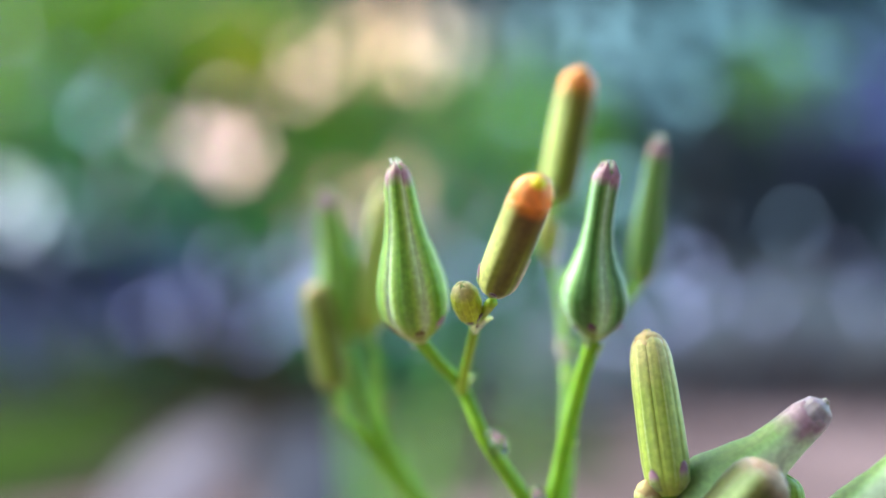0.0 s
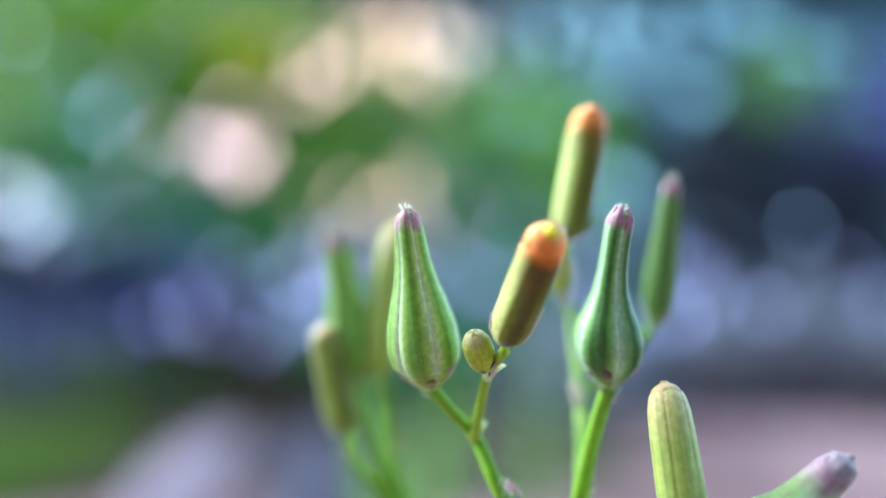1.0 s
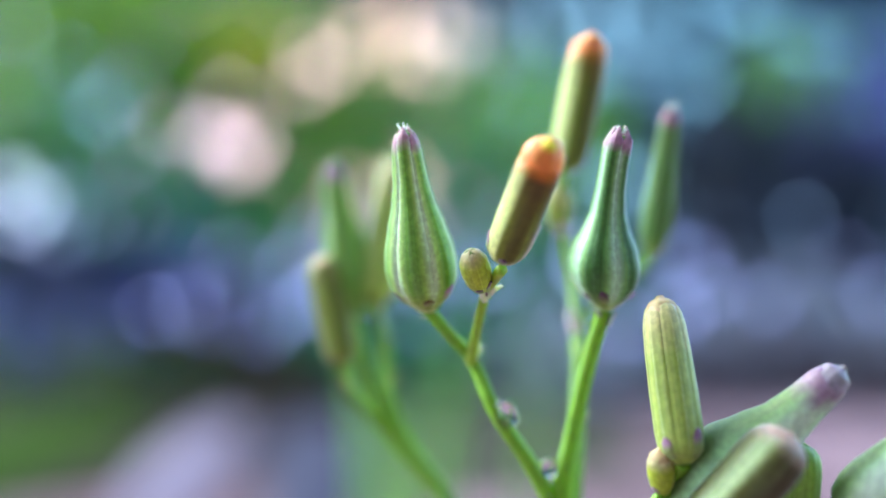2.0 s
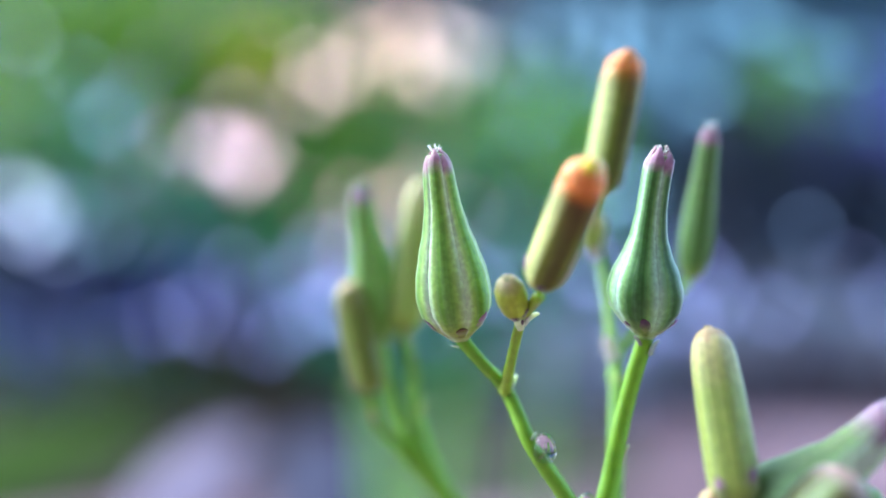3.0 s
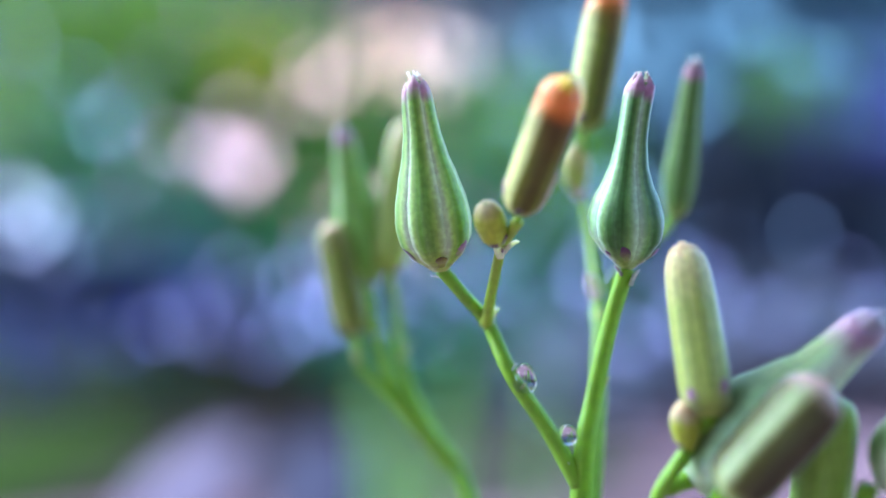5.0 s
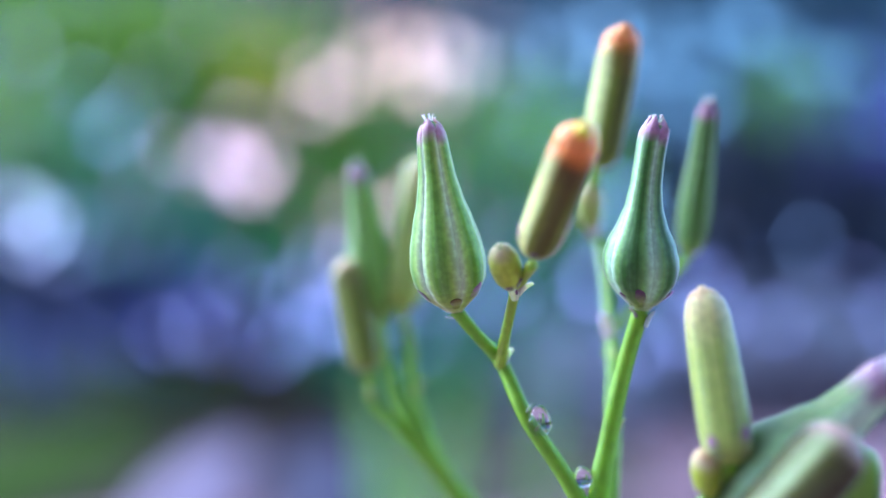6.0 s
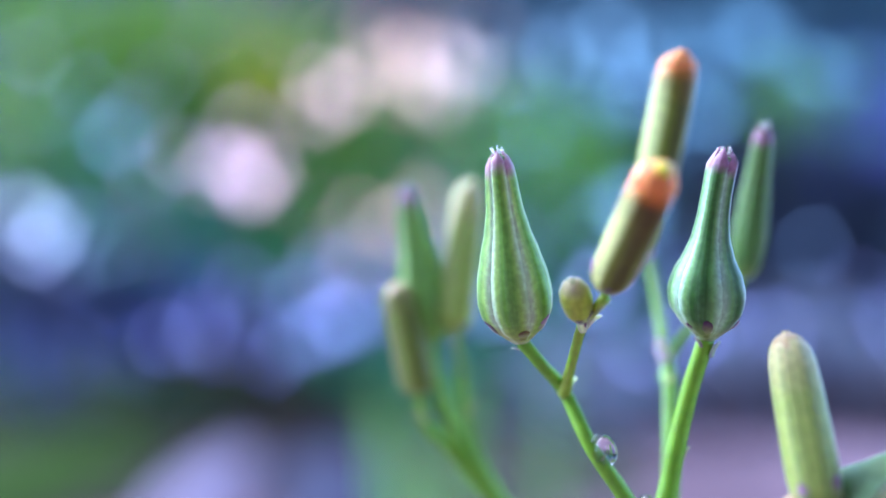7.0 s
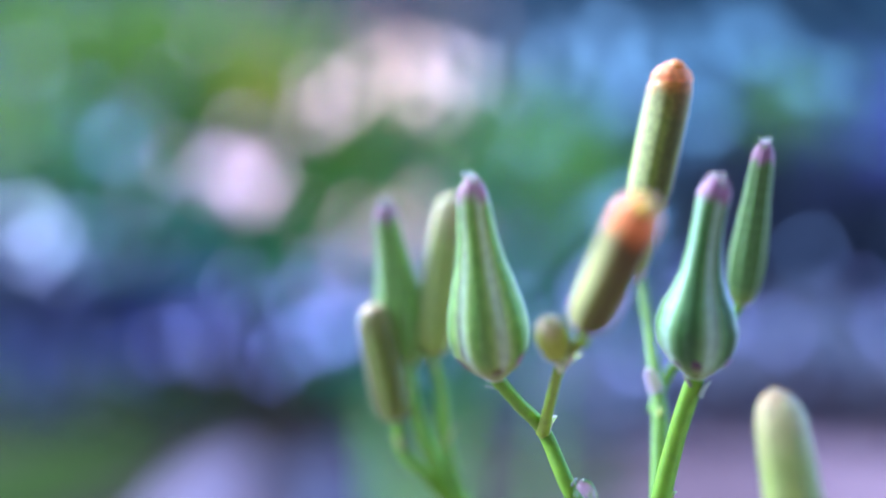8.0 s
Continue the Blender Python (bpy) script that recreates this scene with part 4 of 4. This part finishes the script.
def back_right_stalk():
    k = stalk_root("green stalk with a tall orange-tipped bud and slim ripe head")
    stem(k, [(4.58, 36.71, 166.50), (4.74, 37.88, 165.37), (4.91, 39.37, 164.48), (5.08, 38.75, 162.32), (5.13, 37.80, 160.10), (5.14, 37.20, 158.51), (4.72, 36.20, 154.28), (4.25, 36.30, 149.22), (3.89, 35.89, 143.98), (3.85, 38, 130), (3.8, 46, 80), (3.8, 50, -2)], [0.2, 0.2, 0.19, 0.21, 0.27, 0.34, 0.36, 0.38, 0.4, 0.47, 0.7, 0.9], M_STEM_WAXY, name="main_stem")
    stem(k, [(8.38, 37.75, 163.05), (7.98, 37.92, 162.42), (7.03, 38.18, 161.46), (5.84, 38.23, 160.50), (4.96, 37.76, 158.91)], [0.2, 0.18, 0.18, 0.18, 0.2], name="side_branch")
    bud(k, "orange_bud", (4.60, 36.69, 166.30), (5.55, 35.10, 171.64), TUBE, M_TALL, face=45, count=2, keel=0.04, cap=([M_SALMON, M_ORANGE], 0.88), girth=0.86, outer=[(-20, 0.12, 16, M_OUTER), (80, 0.12, 16, M_OUTER)], label="tall opening bud with orange floret tips")
    bud(k, "ripe_head", (8.38, 37.75, 162.99), (8.88, 35.82, 168.86), SLIM, M_DULL, 5, tuft=10, girth=0.86, label="slim ripe head with purple tip")
    bud(k, "small_bud", (4.64, 39.51, 164.37), (4.35, 37.29, 165.90), EGG, M_PALE, 0, count=6, keel=0.05, girth=0.62, outer=[(-30, 0.2, 26, M_OUTER_PINK)], label="small pale bud")
    scale(k, (4.76, 39.1, 163.9), 0.95, -90, 10, M_LILAC, 0.8)
    scale(k, (4.96, 37.4, 159.35), 1.3, 230, 6, M_LILAC, 0.6)
    scale(k, (5.06, 37.0, 158.60), 0.6, -90, 6, M_SHEATH, 0.5)
    return k


def back_left_stalk():
    k = stalk_root("green stalk with ripe head, olive pod and yellowish bud")
    stem(k, [(-4.46, 40.59, 160.52), (-4.24, 40.40, 158.86), (-3.67, 40.67, 156.96), (-2.79, 40.72, 155.28), (-1.62, 40.79, 153.76), (-0.17, 40.95, 151.57), (0.60, 40.20, 145.91), (1.3, 43.5, 130), (2.2, 50, 80), (2.4, 54, -2)], [0.22, 0.22, 0.26, 0.3, 0.32, 0.34, 0.4, 0.55, 0.8, 1.0], name="main_stem")
    stem(k, [(-3.50, 39.74, 160.92), (-3.18, 40.67, 159.33), (-3.03, 40.89, 157.45), (-2.49, 40.83, 155.57), (-1.62, 40.84, 153.95)], [0.2, 0.2, 0.24, 0.24, 0.26], name="side_branch")
    stem(k, [(-4.95, 39.90, 158.38), (-4.75, 40.43, 156.93), (-3.77, 40.61, 155.90), (-2.38, 40.72, 154.31), (-0.94, 40.87, 152.52)], [0.2, 0.2, 0.22, 0.24, 0.26], name="side_branch")
    bud(k, "ripe_head", (-4.46, 40.61, 160.47), (-5.46, 39.03, 167.25), TALL, M_SAGE, 0, tuft=12, girth=1.000, label="ripe head with dull purple tip")
    bud(k, "pod_bud", (-4.95, 39.92, 158.27), (-5.94, 39.16, 163.01), POD, M_OLIVE, face=38, count=3, keel=0.05, cap=([M_CREAM], 0.95), girth=0.917, label="closed olive green bud with pale tip")
    bud(k, "pod_bud", (-3.50, 39.74, 160.89), (-2.62, 39.62, 167.63), POD, M_PALE, 0, keel=0.05, girth=0.661, label="slim yellowish closed bud")
    scale(k, (-4.90, 40.16, 157.04), 0.7, -120, 16, M_SHEATH, 0.7)
    scale(k, (-2.89, 40.69, 157.22), 0.8, 0, 14, M_SHEATH, 0.5)
    scale(k, (-3.44, 39.74, 160.33), 0.6, 200, 10, M_SHEATH)
    return k


def front_stalk():
    k = stalk_root("low green stalk with pale buds and leaning ripe heads")
    stem(k, [(7.26, 29.74, 155.38), (7.02, 30.36, 154.65), (6.28, 30.06, 153.80), (5.71, 30.47, 152.51), (5.71, 31.24, 149.71), (6.63, 31.84, 142.30), (6.77, 34.23, 125.39), (6.0, 44, 70), (6.0, 48, -2)], [0.26, 0.22, 0.22, 0.22, 0.29, 0.40, 0.50, 0.80, 1.00], name="main_stem")
    stem(k, [(7.07, 31.05, 153.31), (6.58, 30.72, 153.22), (6.06, 30.31, 153.06)], [0.31, 0.26, 0.22], name="side_branch")
    stem(k, [(7.62, 29.62, 153.09), (7.29, 30.39, 152.45), (6.70, 31.64, 151.76), (5.97, 32.37, 149.82)], [0.33, 0.22, 0.20, 0.22], name="side_branch")
    stem(k, [(6.70, 30.22, 154.30), (6.56, 30.05, 153.99), (6.34, 29.94, 153.78)], [0.18, 0.15, 0.15], name="side_branch")
    stem(k, [(10.67, 31.16, 150.83), (10.32, 32.02, 147.65), (8.81, 30.85, 143.39), (6.88, 32.40, 138.35)], [0.29, 0.26, 0.29, 0.33], name="side_branch")
    stem(k, [(11.75, 29.37, 153.34), (11.08, 30.51, 150.09), (9.42, 30.22, 145.05), (7.13, 32.81, 138.48)], [0.29, 0.26, 0.29, 0.33], name="side_branch")
    bud(k, "pod_bud", (7.26, 29.75, 155.31), (6.88, 30.64, 160.71), POD, M_PALE, face=8, count=6, keel=0.05, cap=([M_CREAM], 0.95), girth=0.78, outer=[(38, 0.20, 18, M_OUTER_PINK), (-50, 0.16, 16, M_OUTER_PINK), (160, 0.14, 16, M_OUTER)], label="closed pale yellow-green bud with cream tip")
    bud(k, "small_bud", (6.70, 30.22, 154.27), (6.51, 29.75, 155.81), EGG, M_SMALL, 0, count=6, keel=0.02, cap=([M_CREAM], 0.8), outer=[(-60, 0.25, 26, M_OUTER_PINK)], girth=0.76, label="small round bud with cream tip")
    bud(k, "ripe_head", (7.11, 31.05, 153.11), (12.35, 29.29, 158.39), LEAN, M_SIDE_LIT, face=104, count=2, keel=0.05, cap=([M_BRUISED], 0.95), girth=1.2, label="leaning ripe head with purple tip")
    bud(k, "orange_bud", (7.62, 29.62, 153.06), (10.32, 28.52, 156.41), TUBE, M_DARK, face=48, count=2, keel=0.05, cap=([M_ROSE], 0.96), girth=1.32, label="dark olive bud with pink tip")
    bud(k, "pod_bud", (10.78, 31.16, 151.30), (11.23, 30.19, 155.95), POD, M_LEAFY, 0, keel=0.06, girth=0.972, label="green closed bud")
    bud(k, "ripe_head", (12.42, 29.93, 153.14), (15.32, 28.41, 157.71), FLASK, M_SIDE_LIT, face=30, count=3, keel=0.06, girth=1.05, label="leaning bluish green ripe head")
    scale(k, (6.55, 30.40, 154.50), 0.55, 180, 14, M_LILAC)
    return k


STALKS = [left_stalk(), back_right_stalk(), back_left_stalk(), front_stalk()]


def sky_backdrop():
    m = bpy.data.materials.new("bright_sky")
    m.use_nodes = True
    t = m.node_tree
    t.nodes.remove(t.nodes["Principled BSDF"])
    e = t.nodes.new("ShaderNodeEmission")
    c = t.nodes.new("ShaderNodeTexCoord")
    sep = t.nodes.new("ShaderNodeSeparateXYZ")
    t.links.new(c.outputs["Object"], sep.inputs["Vector"])
    side = maths(t, "MULTIPLY", maths(t, "ADD", sep.outputs["X"], 9.0), 1 / 18)
    col = ramp(t, side, [(0.22, (0.60, 0.60, 0.80)), (0.265, (0.58, 0.58, 0.80)), (0.30, (0.30, 0.48, 0.76)), (0.345, (0.84, 0.58, 0.78)), (0.385, (1.0, 0.60, 0.70)), (0.47, (1.0, 0.60, 0.50)), (0.535, (0.32, 0.47, 0.70)), (0.62, (0.20, 0.35, 0.54))])
    low = ramp(t, maths(t, "MULTIPLY", sep.outputs["Z"], 0.25), [(0.2, (1, 1, 1)), (0.36, (0, 0, 0))])
    col = mixed(t, low, col, (0.36, 0.36, 0.84))
    t.links.new(col, e.inputs["Color"])
    e.inputs["Strength"].default_value = 1.0
    t.links.new(e.outputs[0], t.nodes["Material Output"].inputs["Surface"])
    me = bpy.data.meshes.new("backdrop")
    me.from_pydata([(-9, 0, -0.2), (9, 0, -0.2), (9, 0, 5), (-9, 0, 5)], [], [(0, 1, 2, 3)])
    me.materials.append(m)
    ob = new("backdrop", me)
    ob.location = (0, 8, 0)
    return tagged(ob, "pale bright sky low behind the hedge", "sky", kind="structure")


sky_backdrop()


def motions():
    """The stalks nod a little together in a light breeze."""
    nod = [
        (0, pose(0.00063, -0.00003, 0.00047, -0.580, 0.063, 0.787)),
        (0.1, pose(0.00063, -0.00003, 0.00054, -0.672, 0.001, 0.782)),
        (0.2, pose(0.00062, -0.00003, 0.00061, -0.765, -0.062, 0.777)),
        (0.3, pose(0.00062, -0.00003, 0.00068, -0.857, -0.124, 0.772)),
        (0.5, pose(0.00061, -0.00003, 0.00082, -1.042, -0.249, 0.761)),
        (0.6, pose(0.00059, -0.00003, 0.00090, -1.134, -0.261, 0.736)),
        (0.7, pose(0.00057, -0.00002, 0.00097, -1.226, -0.273, 0.711)),
        (0.8, pose(0.00054, -0.00002, 0.00104, -1.317, -0.285, 0.685)),
        (0.9, pose(0.00052, -0.00002, 0.00112, -1.409, -0.296, 0.660)),
        (1, pose(0.00050, -0.00001, 0.00119, -1.501, -0.308, 0.634)),
        (1.1, pose(0.00052, -0.00002, 0.00110, -1.391, -0.289, 0.651)),
        (1.2, pose(0.00053, -0.00002, 0.00101, -1.281, -0.271, 0.667)),
        (1.3, pose(0.00054, -0.00002, 0.00093, -1.172, -0.252, 0.683)),
        (1.4, pose(0.00056, -0.00003, 0.00084, -1.062, -0.233, 0.699)),
        (1.5, pose(0.00057, -0.00003, 0.00075, -0.952, -0.214, 0.715)),
        (1.6, pose(0.00056, -0.00003, 0.00063, -0.793, -0.167, 0.706)),
        (1.7, pose(0.00056, -0.00003, 0.00050, -0.634, -0.120, 0.696)),
        (1.8, pose(0.00055, -0.00003, 0.00038, -0.475, -0.073, 0.686)),
        (1.9, pose(0.00054, -0.00003, 0.00025, -0.316, -0.026, 0.677)),
        (2, pose(0.00054, -0.00003, 0.00013, -0.157, 0.021, 0.667)),
        (2.1, pose(0.00060, -0.00003, -0.00002, 0.020, -0.052, 0.742)),
        (2.2, pose(0.00066, -0.00004, -0.00017, 0.198, -0.124, 0.817)),
        (3.3, pose(-0.00026, 0.00003, 0.00091, -1.147, -0.120, -0.322)),
        (3.4, pose(-0.00015, 0.00002, 0.00094, -1.181, -0.106, -0.185)),
        (3.5, pose(-0.00004, 0.00001, 0.00097, -1.215, -0.091, -0.049)),
        (3.6, pose(0.00000, 0.00001, 0.00092, -1.154, -0.105, 0.007)),
        (3.7, pose(0.00005, 0.00001, 0.00087, -1.092, -0.119, 0.062)),
        (3.8, pose(0.00009, 0.00000, 0.00082, -1.031, -0.132, 0.118)),
        (3.9, pose(0.00014, -0.00000, 0.00077, -0.970, -0.146, 0.173)),
        (4, pose(0.00018, -0.00001, 0.00072, -0.908, -0.159, 0.229)),
        (4.1, pose(0.00012, -0.00000, 0.00072, -0.899, -0.068, 0.145)),
        (4.2, pose(0.00005, 0.00000, 0.00072, -0.890, 0.023, 0.061)),
        (4.3, pose(-0.00002, 0.00001, 0.00071, -0.881, 0.115, -0.022)),
        (4.4, pose(-0.00008, 0.00001, 0.00071, -0.871, 0.206, -0.106)),
        (4.5, pose(-0.00015, 0.00002, 0.00071, -0.862, 0.298, -0.190)),
        (4.6, pose(-0.00015, 0.00001, 0.00026, -0.328, -0.059, -0.186)),
        (4.7, pose(-0.00015, 0.00001, -0.00019, 0.205, -0.415, -0.183)),
        (5.8, pose(-0.00041, 0.00003, -0.00046, 0.614, 0.628, -0.505)),
        (5.9, pose(-0.00045, 0.00003, -0.00007, 0.108, 0.314, -0.560)),
        (6, pose(-0.00049, 0.00004, 0.00032, -0.399, 0.001, -0.615)),
        (6.1, pose(-0.00053, 0.00004, 0.00031, -0.377, 0.108, -0.667)),
        (6.2, pose(-0.00058, 0.00004, 0.00030, -0.355, 0.215, -0.718)),
        (6.3, pose(-0.00062, 0.00005, 0.00028, -0.334, 0.323, -0.770)),
        (6.4, pose(-0.00066, 0.00005, 0.00027, -0.312, 0.430, -0.822)),
        (6.5, pose(-0.00070, 0.00005, 0.00026, -0.291, 0.537, -0.874)),
        (6.6, pose(-0.00055, 0.00004, 0.00010, -0.099, 0.376, -0.692)),
        (6.7, pose(-0.00041, 0.00003, -0.00006, 0.092, 0.214, -0.510)),
        (6.8, pose(-0.00026, 0.00002, -0.00022, 0.284, 0.052, -0.328)),
        (6.9, pose(-0.00012, 0.00001, -0.00039, 0.475, -0.109, -0.146)),
        (7, pose(0.00003, 0.00000, -0.00055, 0.666, -0.271, 0.036)),
        (7.1, pose(-0.00013, 0.00001, -0.00055, 0.670, -0.151, -0.161)),
        (7.2, pose(-0.00029, 0.00002, -0.00054, 0.673, -0.031, -0.358)),
        (7.3, pose(-0.00079, 0.00007, -0.00078, 1.048, 1.164, -0.970)),
        (7.4, pose(-0.00056, 0.00007, -0.00155, 1.932, 0.111, -0.698)),
        (7.5, pose(-0.00030, 0.00008, -0.00231, 2.816, -0.943, -0.427)),
        (7.6, pose(-0.00040, 0.00008, -0.00226, 2.767, -0.703, -0.536)),
        (7.7, pose(-0.00050, 0.00009, -0.00221, 2.718, -0.463, -0.645)),
        (7.8, pose(-0.00060, 0.00009, -0.00215, 2.669, -0.223, -0.754)),
        (7.9, pose(-0.00069, 0.00010, -0.00210, 2.620, 0.017, -0.863)),
        (8, pose(-0.00079, 0.00010, -0.00205, 2.571, 0.258, -0.972)),
    ]
    # the front stalk swings a little on its own
    swing = [
        (0, pose(0.00064, 0.00019, 0.00056, -0.580, 0.063, 0.787)),
        (0.1, pose(0.00064, 0.00017, 0.00061, -0.672, 0.001, 0.782)),
        (0.2, pose(0.00063, 0.00018, 0.00063, -0.765, -0.062, 0.777)),
        (0.3, pose(0.00061, 0.00019, 0.00070, -0.857, -0.124, 0.772)),
        (0.5, pose(0.00059, 0.00018, 0.00084, -1.042, -0.249, 0.761)),
        (0.6, pose(0.00062, 0.00015, 0.00091, -1.134, -0.261, 0.736)),
        (0.7, pose(0.00061, 0.00016, 0.00098, -1.226, -0.273, 0.711)),
        (0.8, pose(0.00059, 0.00014, 0.00102, -1.317, -0.285, 0.685)),
        (0.9, pose(0.00055, 0.00016, 0.00110, -1.409, -0.296, 0.660)),
        (1, pose(0.00052, 0.00017, 0.00115, -1.501, -0.308, 0.634)),
        (1.1, pose(0.00054, 0.00013, 0.00107, -1.391, -0.289, 0.651)),
        (1.2, pose(0.00054, 0.00014, 0.00097, -1.281, -0.271, 0.667)),
        (1.3, pose(0.00054, 0.00016, 0.00089, -1.172, -0.252, 0.683)),
        (1.4, pose(0.00060, 0.00017, 0.00086, -1.062, -0.233, 0.699)),
        (1.5, pose(0.00063, 0.00017, 0.00076, -0.952, -0.214, 0.715)),
        (1.6, pose(0.00061, 0.00012, 0.00063, -0.793, -0.167, 0.706)),
        (1.7, pose(0.00061, 0.00012, 0.00051, -0.634, -0.120, 0.696)),
        (1.8, pose(0.00058, 0.00014, 0.00046, -0.475, -0.073, 0.686)),
        (1.9, pose(0.00055, 0.00012, 0.00037, -0.316, -0.026, 0.677)),
        (2, pose(0.00055, 0.00014, 0.00027, -0.157, 0.021, 0.667)),
        (2.1, pose(0.00061, 0.00011, 0.00013, 0.020, -0.052, 0.742)),
        (2.2, pose(0.00062, 0.00011, -0.00003, 0.198, -0.124, 0.817)),
        (3.3, pose(-0.00017, -0.00001, 0.00088, -1.147, -0.120, -0.322)),
        (3.4, pose(-0.00008, -0.00005, 0.00087, -1.181, -0.106, -0.185)),
        (3.5, pose(0.00002, -0.00007, 0.00095, -1.215, -0.091, -0.049)),
        (3.6, pose(0.00002, -0.00006, 0.00093, -1.154, -0.105, 0.007)),
        (3.7, pose(0.00002, -0.00006, 0.00089, -1.092, -0.119, 0.062)),
        (3.8, pose(0.00008, -0.00006, 0.00081, -1.031, -0.132, 0.118)),
        (3.9, pose(0.00014, -0.00004, 0.00080, -0.970, -0.146, 0.173)),
        (4, pose(0.00017, -0.00003, 0.00080, -0.908, -0.159, 0.229)),
        (4.1, pose(0.00007, -0.00002, 0.00084, -0.899, -0.068, 0.145)),
        (4.2, pose(-0.00001, 0.00002, 0.00089, -0.890, 0.023, 0.061)),
        (4.3, pose(-0.00007, 0.00003, 0.00092, -0.881, 0.115, -0.022)),
        (4.4, pose(-0.00016, 0.00004, 0.00098, -0.871, 0.206, -0.106)),
        (4.5, pose(-0.00024, 0.00006, 0.00101, -0.862, 0.298, -0.190)),
        (4.6, pose(-0.00017, 0.00002, 0.00059, -0.328, -0.059, -0.186)),
        (4.7, pose(-0.00021, 0.00003, 0.00018, 0.205, -0.415, -0.183)),
        (5.8, pose(-0.00035, 0.00004, -0.00007, 0.614, 0.628, -0.505)),
        (5.9, pose(-0.00039, 0.00001, 0.00030, 0.108, 0.314, -0.560)),
        (6, pose(-0.00047, 0.00007, 0.00067, -0.399, 0.001, -0.615)),
        (6.1, pose(-0.00047, 0.00005, 0.00061, -0.377, 0.108, -0.667)),
        (6.2, pose(-0.00050, 0.00003, 0.00062, -0.355, 0.215, -0.718)),
        (6.3, pose(-0.00057, 0.00003, 0.00057, -0.334, 0.323, -0.770)),
        (6.4, pose(-0.00058, 0.00005, 0.00055, -0.312, 0.430, -0.822)),
        (6.5, pose(-0.00054, 0.00008, 0.00053, -0.291, 0.537, -0.874)),
        (6.6, pose(-0.00034, 0.00004, 0.00031, -0.099, 0.376, -0.692)),
        (6.7, pose(-0.00022, 0.00002, 0.00011, 0.092, 0.214, -0.510)),
        (6.8, pose(-0.00001, 0.00006, -0.00004, 0.284, 0.052, -0.328)),
        (6.9, pose(0.00029, 0.00005, -0.00027, 0.475, -0.109, -0.146)),
        (7, pose(0.00047, 0.00005, -0.00059, 0.666, -0.271, 0.036)),
        (7.1, pose(-0.00003, 0.00004, -0.00046, 0.670, -0.151, -0.161)),
        (7.2, pose(-0.00026, 0.00004, -0.00036, 0.673, -0.031, -0.358)),
        (7.3, pose(-0.00057, 0.00007, -0.00073, 1.048, 1.164, -0.970)),
        (7.4, pose(-0.00017, 0.00004, -0.00172, 1.932, 0.111, -0.698)),
        (7.5, pose(0.00012, -0.00003, -0.00284, 2.816, -0.943, -0.427)),
        (7.6, pose(-0.00008, -0.00009, -0.00280, 2.767, -0.703, -0.536)),
        (7.7, pose(-0.00011, 0.00001, -0.00263, 2.718, -0.463, -0.645)),
        (7.8, pose(-0.00017, 0.00010, -0.00245, 2.669, -0.223, -0.754)),
        (7.9, pose(-0.00051, -0.00002, -0.00250, 2.620, 0.017, -0.863)),
        (8, pose(-0.00060, -0.00003, -0.00244, 2.571, 0.258, -0.972)),
    ]
    for stalk in STALKS[:3]:
        walk(stalk, nod)
    walk(STALKS[3], swing)


motions()
